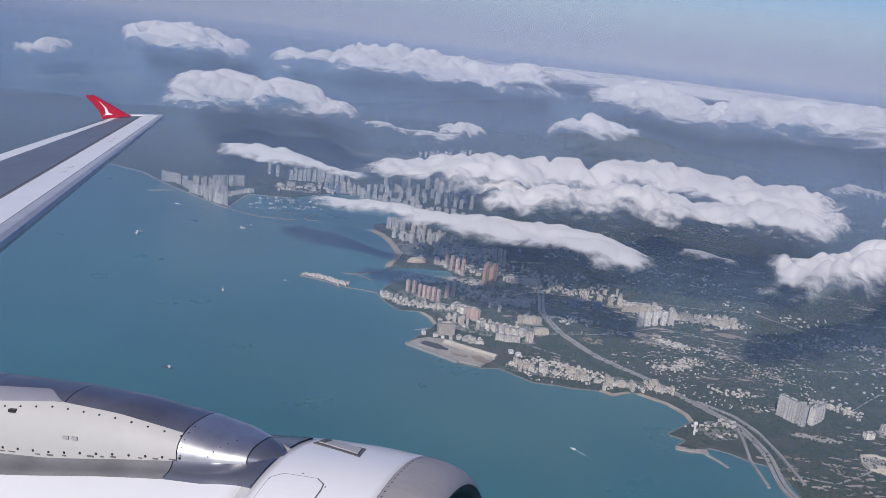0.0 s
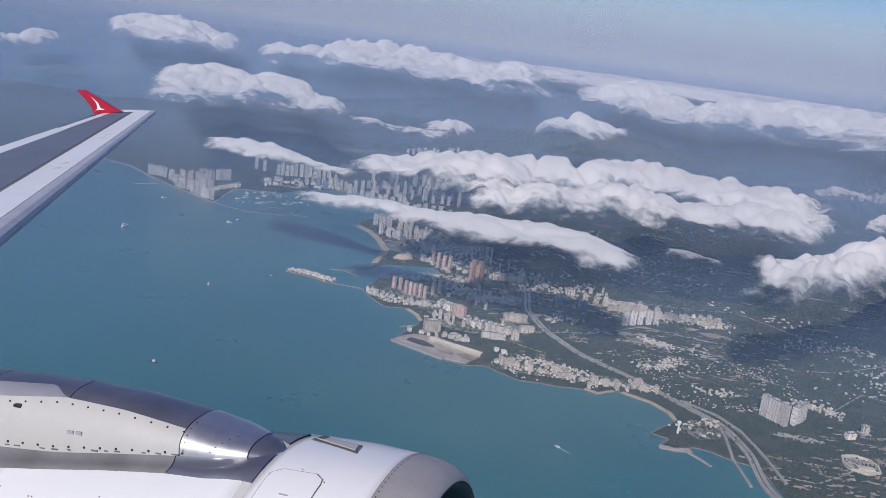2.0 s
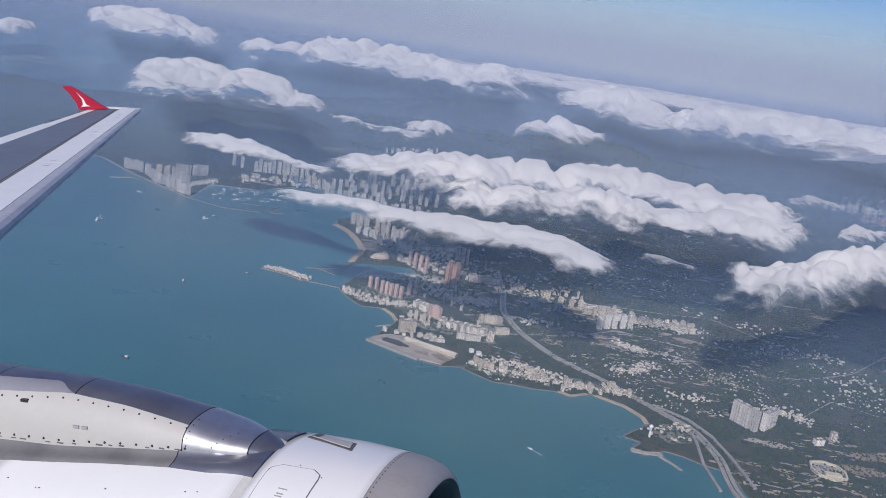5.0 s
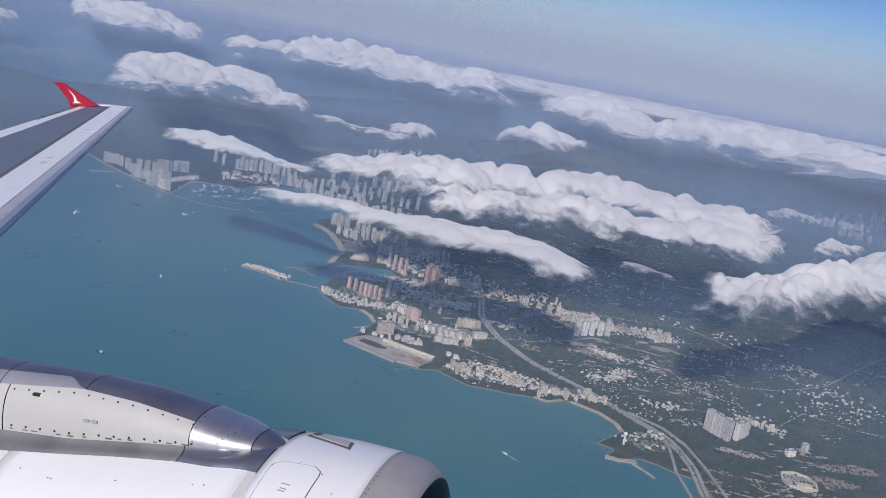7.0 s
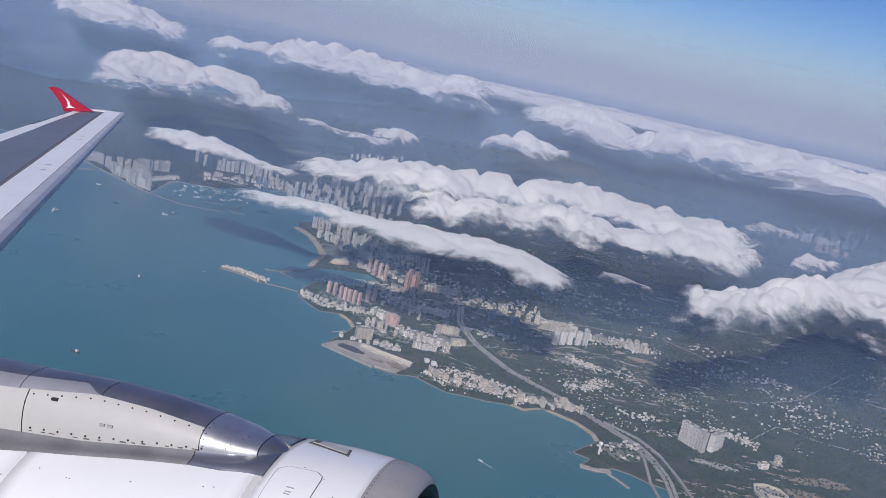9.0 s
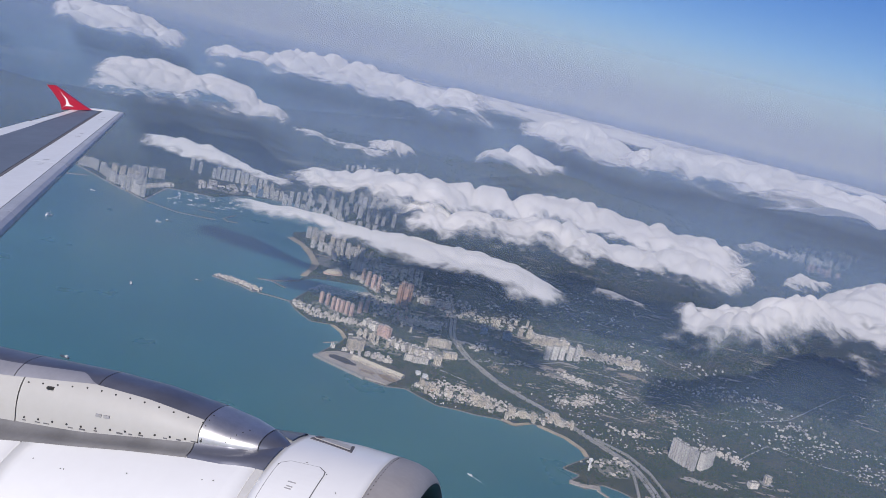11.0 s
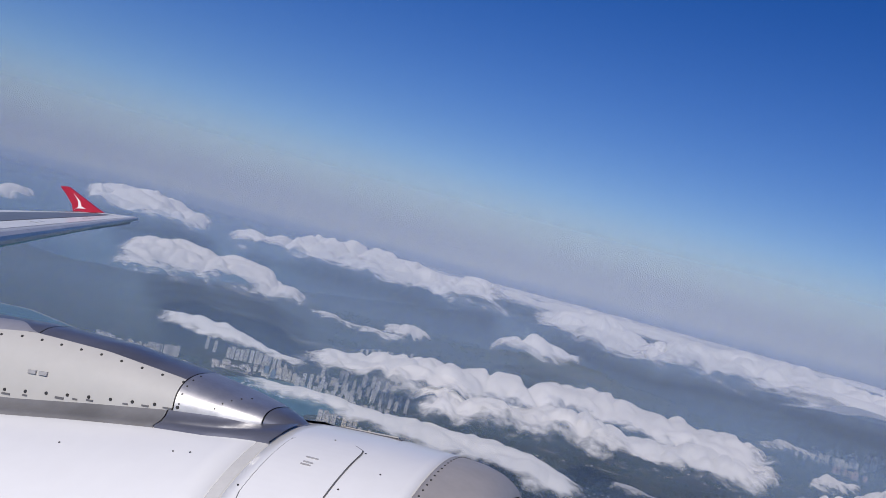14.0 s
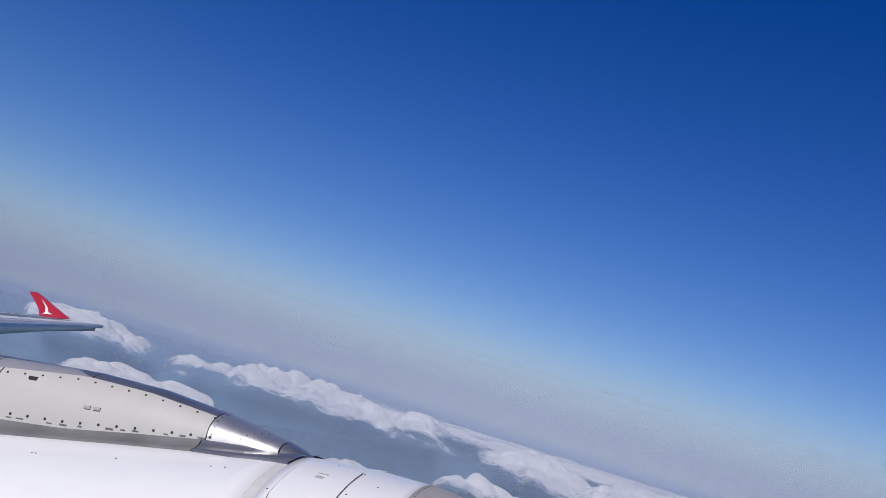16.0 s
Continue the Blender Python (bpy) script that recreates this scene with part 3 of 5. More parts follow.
cloud([(14.7, 536.1, 13.6, 2.3), (27, 564.3, 33.9, 5.2), (50.3, 597.5, 56.4, 7.7), (69.6, 593.4, 34.4, 5), (88.5, 605.2, 23.4, 3.4)],
      42, 14, HEAPED, M_HEAP, 1)
cloud([(150.3, 368.7, 10.7, 2.5), (162.6, 380.8, 22.5, 4.9), (175.6, 388.2, 22.2, 4.7), (182.2, 384.3, 9.2, 2)],
      40, 15, "small white puff of cloud", M_TORN, 1)
cloud([(144.3, 425.7, 14.2, 2.8), (160.9, 439.8, 23.9, 4.5), (181.1, 451.2, 14.3, 2.6), (195.8, 458.2, 9.1, 1.7)],
      42, 16, "torn wisp of cloud", M_WISP, 0.7)
cloud([(-72.7, 365.1, 15.5, 1), (-60.4, 375, 19.3, 1.2), (-46.9, 382.7, 22, 1.4), (-32.2, 384.4, 15.6, 1)],
      42, 17, "thin grey-white cloud over the towers", M_SHEET, 0.4)
cloud([(57.8, 293.8, 5, 1.7), (64.8, 291.1, 7.6, 2.6), (72.7, 286.5, 5.8, 2), (76.8, 283.1, 3.4, 1.2)],
      36, 18, "torn wisp of cloud", M_WISP, 0.6)
cloud([(-390, 665, 62.9, 6.8), (-394.1, 718.3, 77, 7.7), (-394.7, 763.3, 63, 6.2), (-393.4, 785.1, 31.1, 3.2)],
      42, 19, HEAPED, M_HEAP, 1)
cloud([(-58, 205.5, 3, 0.4), (-47.2, 206, 4, 0.5), (-37, 200.5, 3, 0.4)], 14, 41, "faint low wisp of vapour over the sea", M_VAPOUR, 0.2)
cloud([(-118, 275, 3, 0.4), (-105, 278, 4, 0.5), (-93, 277, 3, 0.4)], 14, 42, "faint low wisp of vapour over the sea", M_VAPOUR, 0.2)

# broken deck of cloud that runs out to the horizon
R_, A_ = np.meshgrid(np.linspace(0, 1, 330) ** 1.5 * 1500 + 760, np.radians(np.linspace(-52, 64, 760)), indexing="ij")
X, Y = R_ * np.sin(A_), R_ * np.cos(A_)
px = R_ / 1580
bearing = np.degrees(A_)
rows = fbm(X * 0.5, Y * 1.1, 170, 4, 301) + 0.5 * fbm(X, Y, 420, 2, 305)
cover = np.interp(bearing, [-52, -14, -4, 6, 20, 64], [-0.85, -0.60, 0.05, 0.40, 0.48, 0.48]) - 0.9 * step(1350, 950, R_) * step(26, 10, bearing)
cover = cover + 0.45 * step(1700, 2050, R_)
D = -0.34 + 1.5 * step(-0.35, 0.65, rows + cover) * step(2240, 1560, R_)
Z = 43 + np.clip(D, 0, 1) * (8 * billow(X, Y * 0.8, 150, 311) + 6 * billow(X, Y, 70, 312) + 2 * billow(X, Y, 32, 313)) * np.interp(R_, [760, 1400, 2260], [1.0, 0.8, 0.25])
tagged(new("cloud", cloud_mesh("cloud_deck", [(X, Y, Z, D)], M_CLOUD_FAR)), "broken white cloud deck fading into the distant haze", "cloud", "clouds", "stuff")


# ---- the airliner ----
PLANE = Matrix((
    (0.96453, 0.22739, -0.13407, 0.0000),
    (-0.21884, 0.97283, 0.07555, 0.0000),
    (0.14761, -0.04353, 0.98809, 100.0000),
    (0, 0, 0, 1)))
airliner = thing("airliner", PLANE, "white airliner wing with red winglet and jet engine", "aircraft")
YC, ZC = 4.222, -2.99        # engine axis: x runs forward, y outboard, z up


def droop(x, up):
    """The inlet's plane leans: its foot lies further back than its crest."""
    return 0.12 * (up - 1.1) * float(step(-1.95, -1.36, x))


def lathe(profile, a0=0.0, a1=360.0, n=96, mat=None, name="shell"):
    closed = abs(a1 - a0) >= 360
    angles = np.radians(np.linspace(a0, a1, n, endpoint=not closed))
    rows = [[(x + droop(x, r * math.sin(a)), YC - r * math.cos(a), ZC + r * math.sin(a)) for a in angles] for x, r in profile]
    v, f = loft(rows, closed=closed)
    me = mesh_of(name, v, f, mat, True)
    return me


def on_cowl(x, deg, lift=0.0):
    r = cowl_radius(x) + lift
    a = radians(deg)
    return Vector((x + droop(x, r * math.sin(a)), YC - r * math.cos(a), ZC + r * math.sin(a)))


COWL = [(-6.4, 0.84), (-5.2, 0.99), (-4.2, 1.05), (-3.3, 1.115), (-2.4, 1.165), (-1.9, 1.184), (-1.60, 1.174), (-1.36, 1.15),
        (-1.26, 1.135), (-1.19, 1.112), (-1.145, 1.085), (-1.12, 1.055)]


def cowl_radius(x):
    return float(np.interp(x, [p[0] for p in COWL], [p[1] for p in COWL]))


def shell(name, x0, x1, mat, label, thick=0.03):
    xs = np.linspace(x0, x1, 14)
    prof = [(x, cowl_radius(x)) for x in xs]
    prof = [(x0, prof[0][1] - thick)] + prof + [(x1, prof[-1][1] - thick)]
    return part(name, lathe(prof), mat, engine, label)


engine = new("jet_engine")
engine.parent = airliner
tagged(engine, "white jet engine nacelle with grey inlet lip")
lip = [(-1.362, 1.11)] + [(x, cowl_radius(x)) for x in np.linspace(-1.362, -1.12, 14)] + [(-1.113, 1.04)]
inlet_lip = part("inlet_lip", lathe(lip), M_LIP, engine, "grey metal inlet lip with a row of rivets")
part("inlet_barrel", lathe([(-1.113, 1.038), (-1.120, 1.020), (-1.15, 1.004), (-1.25, 0.988), (-1.41, 0.982), (-1.8, 0.96), (-2.3, 0.92)]), M_INSIDE, engine)
shell("inlet_cowl", -1.915, -1.368, M_COWL, "glossy white inlet cowl")
shell("seal_strip", -1.965, -1.920, M_STRIP, "light grey strip between the cowls")
shell("fan_cowl", -3.36, -1.97, M_COWL, "glossy white fan cowl")
shell("rear_cowl", -6.4, -3.37, M_COWL, "glossy white rear cowl")
part("seam", lathe([(x, cowl_radius(x) - 0.012) for x in np.linspace(-4.0, -1.3, 20)]), M_SEAM, engine)
fan = bmesh.new()
for k in range(22):
    a = 2 * math.pi * k / 22
    pts = []
    for r, tw in ((0.2, 0.5), (0.5, 0.8), (0.82, 1.1)):
        for s in (-1, 1):
            aa = a + s * 0.09
            pts.append(fan.verts.new((-2.15 + s * 0.10 * tw, YC + r * math.cos(aa), ZC + r * math.sin(aa))))
    for j in (0, 2):
        fan.faces.new((pts[j], pts[j + 1], pts[j + 3], pts[j + 2]))
part("fan", fan, M_FAN, engine, "dark titanium fan blades")
part("spinner", lathe([(-2.2, 0.25), (-1.95, 0.17), (-1.78, 0.05), (-1.74, 0.0)], n=32), M_FAN, engine)


def cowl_plate(outline, lift, thick):
    """Curved plate lying on the cowl: outline of (x, degrees)."""
    bm = bmesh.new()
    hi = [bm.verts.new(on_cowl(x, d, lift)) for x, d in outline]
    lo = [bm.verts.new(on_cowl(x, d, lift - thick)) for x, d in outline]
    bm.faces.new(hi)
    n = len(outline)
    for i in range(n):
        bm.faces.new((hi[i], lo[i], lo[(i + 1) % n], hi[(i + 1) % n]))
    return bm


def rounded(x0, x1, d0, d1, rx, rd, skew=0.0, n=6):
    out = []
    for cx, cd, a0 in ((x1 - rx, d1 - rd, 0), (x0 + rx, d1 - rd, 90), (x0 + rx, d0 + rd, 180), (x1 - rx, d0 + rd, 270)):
        for k in range(n + 1):
            a = radians(a0 + 90 * k / n)
            out.append((cx + rx * math.cos(a), cd + rd * math.sin(a)))
    return [(x + skew * (d - d0), d) for x, d in out]


def cowl_grid_plate(x0, x1, d0, d1, lift, rx, rd):
    """A thin curved panel with rounded corners that follows the cowl."""
    bm = bmesh.new()
    rows = []
    for d in np.linspace(d0, d1, 15):
        e = min(d - d0, d1 - d)
        inset = rx * (1 - math.sqrt(max(0.0, 1 - (1 - min(e / rd, 1)) ** 2)))
        rows.append([bm.verts.new(on_cowl(x, d, lift)) for x in np.linspace(x0 + inset, x1 - inset, 6)])
    for a, b in zip(rows, rows[1:]):
        for i in range(5):
            bm.faces.new((a[i], a[i + 1], b[i + 1], b[i]))
    return bm


part("access_panel_joint", cowl_grid_plate(-1.872, -1.606, 57.0, 81.6, 0.0015, 0.05, 3.5), M_SEAM, engine)
part("access_panel", cowl_grid_plate(-1.868, -1.610, 57.2, 81.3, 0.004, 0.05, 3.5), M_COWL, engine, "white access panel with rounded corners")
part("vent_frame", cowl_plate([(-1.865, 100.0), (-1.865, 106.8), (-1.60, 101.5), (-1.575, 94.6)], 0.004, 0.004), M_SEAM, engine, "dark frame of the cowl vent")
part("vent_slot", cowl_plate([(-1.848, 101.3), (-1.848, 105.8), (-1.615, 100.6), (-1.595, 96.0)], 0.008, 0.004), M_PANEL, engine, "pale recess of the cowl vent")
# dark plate painting the shade at the slot's rear end
part("vent_shadow_plate", cowl_plate([(-1.848, 101.3), (-1.848, 105.8), (-1.81, 104.9), (-1.81, 100.6)], 0.011, 0.003), M_SEAM, engine)
rivet_bm = bmesh.new()
bmesh.ops.create_cone(rivet_bm, cap_ends=True, segments=8, radius1=0.0075, radius2=0.006, depth=0.004)
rivet_mesh = bpy.data.meshes.new("rivet")
rivet_bm.to_mesh(rivet_mesh)
rivet_bm.free()
rivet_mesh.materials.append(M_RIVET)


def rivet(p, normal, parent, size=1.0):
    ob = new("rivet", rivet_mesh)
    ob.parent = parent
    q = Vector(normal).to_track_quat("Z", "Y")
    ob.matrix_basis = Matrix.LocRotScale(Vector(p) + Vector(normal) * 0.001, q, (size, size, size))


for k in range(34):
    d = 50 + k * 2.0
    p = on_cowl(-1.345, d)
    rivet(p, (p - Vector((p.x, YC, ZC))).normalized(), inlet_lip, 0.55)
for x, d in ((-1.87, 79), (-1.74, 82.5), (-1.60, 79), (-1.585, 66), (-1.89, 62), (-1.5, 73), (-3.0, 64), (-2.98, 64), (-2.2, 68), (-2.14, 68.4), (-2.62, 66), (-3.2, 66)):
    p = on_cowl(x, d)
    rivet(p, (p - Vector((p.x, YC, ZC))).normalized(), engine, 0.5)
for x0, x1, d in ((-1.76, -1.715, 72.6), (-1.755, -1.72, 71.0), (-1.758, -1.722, 70.2)):
    part("stencil_bar", cowl_plate([(x0, d), (x0, d + 0.35), (x1, d + 0.2), (x1, d - 0.15)], 0.0065, 0.002), M_MARK, engine)

for r in range(3):
    for k in range(4 - r % 2):
        x = -3.62 + 0.05 * k + 0.02 * r
        part("stencil_bar", cowl_plate([(x, 63.5 - r * 0.9), (x, 63.8 - r * 0.9), (x + 0.036, 63.8 - r * 0.9), (x + 0.036, 63.5 - r * 0.9)], 0.004, 0.002), M_MARK, engine)

# pylon: x, crest height, shoulder half-width, side half-width, height of the dark edge, height of the panel's foot, foot half-width, foot height
PYLON = [(-5.2, -1.50, 0.17, 0.26, -1.62, -1.93, 0.400, -2.12),
         (-3.62, -1.562, 0.16, 0.25, -1.632, -1.870, 0.360, -1.985),
         (-3.06, -1.575, 0.15, 0.24, -1.606, -1.860, 0.335, -1.945),
         (-2.71, -1.607, 0.14, 0.23, -1.636, -1.830, 0.310, -1.915),
         (-2.37, -1.670, 0.13, 0.22, -1.692, -1.805, 0.301, -1.885),
         (-2.17, -1.720, 0.11, 0.195, -1.737, -1.802, 0.31, -1.866),
         (-2.06, -1.750, 0.10, 0.155, -1.768, -1.815, 0.30, -1.852),
         (-1.985, -1.775, 0.10, 0.115, -1.790, -1.826, 0.30, -1.850),
         (-1.917, -1.806, 0.10, 0.06, -1.815, -1.834, 0.31, -1.856)]
pylon = new("pylon")
pylon.parent = airliner
tagged(pylon, "pylon fairing of dark metal with cream side panels")


def section(x, t0, t1, n=17):
    """Part of the rounded section between two angles: 0 is the inboard foot, 180 the outboard one."""
    top, a, b, zd, zp, c, zf = lerp_table(PYLON, x)
    row = []
    for k in range(n):
        th = radians(t0 + (t1 - t0) * k / (n - 1))
        row.append((x, YC - b * math.copysign(abs(math.cos(th)) ** 0.8, math.cos(th)), zp + (top - zp) * math.sin(th) ** 0.8))
    return row


def pylon_rows(x):
    top, a, b, zd, zp, c, zf = lerp_table(PYLON, x)
    edge = math.degrees(math.asin(min(1.0, ((zd - zp) / (top - zp)) ** (1 / 0.8))))
    cap, side = section(x, edge, 180 - edge), section(x, 0, edge, 9)
    foot = [(x, YC - b, zp), (x, YC - b - 0.012, zp - 0.02), (x, YC - b * 0.55 - c * 0.45, zp * 0.45 + zf * 0.55), (x, YC - c, zf), (x, YC - c + 0.02, zf - 0.06)]
    foot = [(px, py, max(pz, ZC + math.sqrt(cowl_radius(x) ** 2 - (py - YC) ** 2) + 0.010) if k < 4 else pz) for k, (px, py, pz) in enumerate(foot)]
    lift = 24 * float(step(-3.03, -3.2, x))
    return cap, side, foot, section(x, 0, 180, 33), section(x, edge + lift, 180 - edge), section(x, edge, edge + lift, 9)


def pylon_piece(name, which, x0, x1, mat, label="", both=False):
    rows = [pylon_rows(x)[which] for x in np.linspace(x0, x1, 24)]
    v, f = loft(rows)
    ob = part(name, mesh_of(name, v, f, mat, True), mat, pylon, label)
    if both:
        w = [(x, 2 * YC - y, z) for x, y, z in v]
        part(name, mesh_of(name, w, [g[::-1] for g in f], mat, True), mat, pylon)
    return ob


pylon_piece("cap_panel", 0, -3.03, -2.357, M_CAP, "dark metal crest of the pylon")
pylon_piece("cap_panel", 4, -3.555, -3.035, M_CAP, "dark metal crest of the pylon")
pylon_piece("cap_panel", 4, -5.2, -3.560, M_CAP, "dark metal crest of the pylon")
pylon_piece("shoulder_panel", 5, -3.555, -3.035, M_SHOULDER, "pale grey shoulder panel")
pylon_piece("shoulder_panel", 5, -5.2, -3.560, M_SHOULDER, "pale grey shoulder panel")
pylon_piece("nose", 3, -2.352, -2.035, M_NOSE, "bright bare metal nose of the pylon")
pylon_piece("nose_tip", 3, -2.03, -1.905, M_CAP, "dark metal tip of the pylon")
side_panel = pylon_piece("side_panel", 1, -3.485, -2.357, M_PANEL, "cream side panel edged with dark rivets", True)
pylon_piece("side_panel", 1, -5.2, -3.492, M_PANEL, "cream side panel edged with dark rivets", True)
pylon_piece("lower_fairing", 2, -5.2, -2.375, M_FAIRING, "grey lower fairing strip", True)
pylon_piece("lower_fairing", 2, -2.370, -1.917, M_CAP, "dark lower fairing", True)
for k in range(13):
    x = -3.45 + k * 0.091
    top, a, b, zd, zp, c, zf = lerp_table(PYLON, x)
    edge = math.degrees(math.asin(min(1.0, ((zd - zp) / (top - zp)) ** 1.25)))
    rivet(section(x, edge * 0.86, edge, 2)[0], (0, -1, 0.7), side_panel, 0.8)
    rivet(section(x + 0.02, 3.5, edge, 2)[0], (0, -1, 0.15), side_panel, 0.95)
for k in range(5):
    rivet(section(-2.335, 8 + 16 * k, 90, 2)[0], (0, -1, 0.3 + 0.3 * k), pylon, 0.5)
    rivet(section(-2.20 + 0.02 * k, 12 + 15 * k, 90, 2)[0], (0.1, -1, 0.3 + 0.3 * k), pylon, 0.5)
for k in range(15):
    x = -3.44 + k * 0.074 + 0.012 * math.sin(k * 2.4)
    if k % 4 == 3:
        continue
    a, b = Vector(section(x, 1.5, 90, 2)[0]), Vector(section(x + 0.030 + 0.012 * (k % 3), 1.5, 90, 2)[0])
    bm = bmesh.new()
    box(bm, a.x, a.x + (b.x - a.x) * 0.7, min(a.y, b.y) - 0.002, max(a.y, b.y) + 0.004, min(a.z, b.z) - 0.003, max(a.z, b.z) + 0.001)
    part("sealant_mark", bm, M_SEAM, pylon, "dark smear of sealant")
bm = bmesh.new()
p = Vector(section(-3.30, 40, 90, 2)[0])
box(bm, p.x - 0.02, p.x + 0.02, p.y - 0.012, p.y + 0.012, p.z - 0.004, p.z + 0.010)
part("drain_fitting", bm, M_RIVET, pylon, "small dark drain fitting")
for k in range(2):
    bm = bmesh.new()
    box(bm, -2.98 + 0.05 * k, -2.945 + 0.05 * k, YC - 0.236, YC - 0.225, -1.755, -1.741)
    part("stencil_bar", bm, M_MARK, pylon)

# ---- the wing ----
wing = new("wing")
wing.parent = airliner
tagged(wing, "grey airliner wing with white slats and edges")
TIP = Vector((-10.19, 15.17, -0.261))
LEAN = 0.108


def wing_point(y, c, z=0.0):
    """A point of the wing at y outboard, c metres behind the leading edge, z above the upper skin."""
    s = TIP.y - y
    return (TIP.x + 0.52 * s - c, y, TIP.z - LEAN * s + z - 0.012 * max(0, c) * 0)


def chord(y):
    return 1.05 + (15.17 - y) * 0.17


def wing_piece(name, mat, y0, y1, c0, c1, label="", z=0.0, thick=0.03, n=16, nose=False):
    """A plate of the wing between two chordwise lines; c0 and c1 give metres behind the leading edge by y."""
    rows = []
    for y in np.linspace(y0, y1, n):
        a, b = c0(y), c1(y)
        if nose:
            t = 0.05 + 0.008 * (15.17 - y)
            prof = [(b, 0), (a + 0.10 * t * 8, 0), (a + t * 0.55, -0.04 * t), (a + t * 0.12, -0.30 * t), (a, -0.62 * t), (a + t * 0.10, -0.95 * t), (a + t * 0.6, -1.25 * t), (b, -1.5 * t)]
        else:
            prof = [(a, 0), (b, 0), (b, -thick), (a, -thick)]
        rows.append([wing_point(y, c, z + h) for c, h in prof])
    v, f = loft(rows, closed=True, caps=True)
    me = mesh_of(name, v, f, mat)
    return part(name, me, mat, wing, label)


def slat_c(y):
    return 0.46 + 0.025 * (15.17 - y)


cuts = [15.30, 14.1, 12.0, 9.55, 7.0, 3.0]
for k, (o, i) in enumerate(zip(cuts, cuts[1:])):
    wing_piece("slat", M_SLAT, i + 0.004, o - 0.004, lambda y: 0.10 + 0.012 * (15.17 - y), lambda y: slat_c(y) - 0.01, "white leading-edge slat panel", 0.004)
    wing_piece("leading_edge", M_EDGE, i + 0.004, o - 0.004, lambda y: 0.0, lambda y: 0.096 + 0.012 * (15.17 - y), "grey rounded leading edge", 0.0, nose=True)
wing_piece("wing_box", M_WING, 3.0, 15.28, lambda y: 0.15, lambda y: chord(y) - 0.05, "grey wing box", -0.012, 0.12)
wing_piece("slat_seal", M_SEAM, 3.0, 15.08, lambda y: slat_c(y), lambda y: slat_c(y) + 0.05, "dark seal behind the slats", 0.001, 0.02)
wing_piece("upper_skin", M_WING, 3.0, 15.08, lambda y: slat_c(y) + 0.055, lambda y: chord(y) * 0.86 - 0.02, "grey upper wing skin", 0.003, 0.02)
wing_piece("aileron", M_SLAT, 12.9, 14.9, lambda y: chord(y) * 0.86, lambda y: chord(y) * 1.0, "white aileron", 0.002, 0.03)
wing_piece("flap", M_SLAT, 3.0, 12.88, lambda y: chord(y) * 0.86 - 0.10 * step(12.9, 11.0, y), lambda y: chord(y) * 1.03, "white trailing flap", 0.002, 0.03)
wing_piece("tip_cap", M_SLAT, 15.29, 15.46, lambda y: 0.04 + (y - 15.29) * 3.0, lambda y: chord(15.1) * 0.98, "white curved wing tip", 0.003, 0.06)
for y in (14.1, 12.0, 9.55):
    for dy in (-0.18, 0.16):
        c = slat_c(y) * 0.55
        bm = bmesh.new()
        p = Vector(wing_point(y + dy, c, 0.006))
        box(bm, p.x - 0.006, p.x + 0.006, p.y - 0.10, p.y + 0.10, p.z - 0.001, p.z + 0.001)
        part("stencil_bar", bm, M_MARK, wing)
for k in range(7):
    y = 12.95 + k * 0.32
    p = wing_point(y, chord(y) * 1.0, 0)
    bm = bmesh.new()
    bmesh.ops.create_cone(bm, cap_ends=True, segments=6, radius1=0.008, radius2=0.003, depth=0.13,
                          matrix=Matrix.Translation((p[0] - 0.065, p[1], p[2])) @ pose(0, 0, 0, 0, -90, 0))
    part("static_wick", bm, M_RIVET, wing)


def upright_plate(points, y0, y1):
    bm = bmesh.new()
    a = [bm.verts.new((x, y0, z)) for x, z in points]
    b = [bm.verts.new((x, y1, z)) for x, z in points]
    bm.faces.new(a)
    bm.faces.new(b[::-1])
    n = len(points)
    for i in range(n):
        bm.faces.new((a[i], b[i], b[(i + 1) % n], a[(i + 1) % n]))
    return bm


FENCE = [(-10.72, -0.26), (-10.90, -0.18), (-11.53, 0.145), (-11.71, 0.14), (-11.56, 0.0), (-11.40, -0.18), (-11.36, -0.31)]
winglet = part("winglet", upright_plate(FENCE, 14.91, 14.96), M_RED, wing, "red wing-tip fence with a white swept mark")
MARK = [(-11.10, -0.225), (-11.30, -0.235), (-11.37, -0.29), (-11.26, -0.20), (-11.28, -0.10), (-11.40, 0.03), (-11.24, -0.10), (-11.20, -0.19)]
part("swept_mark", upright_plate(MARK, 14.903, 14.909), M_WHITE, winglet, "white swept mark")


# ---- town: shared building kinds ----
rnd = random.Random(5)


def notched(w, d, n, cut):
    """Outline of a rectangle with n upright slots in each long side."""
    pts = []
    for side in (-1, 1):
        xs = np.linspace(-w / 2, w / 2, 2 * n + 2) * -side
        row = []
        for i in range(2 * n + 1):
            y = side * (d / 2 - (cut if i % 2 else 0))
            row += [(float(xs[i]), y), (float(xs[i + 1]), y)]
        pts += row
    return pts


def cross(w, d, arm):
    a, b, c, e = w / 2, d / 2, arm * w / 2, arm * d / 2
    return [(a, -e), (a, e), (c, e), (c, b), (-c, b), (-c, e), (-a, e), (-a, -e), (-c, -e), (-c, -b), (c, -b), (c, -e)]


def ccw(outline):
    area = sum(p[0] * q[1] - q[0] * p[1] for p, q in zip(outline, outline[1:] + outline[:1]))
    return outline if area > 0 else outline[::-1]


def scaled(outline, k):
    return [(x * k, y * k) for x, y in outline]


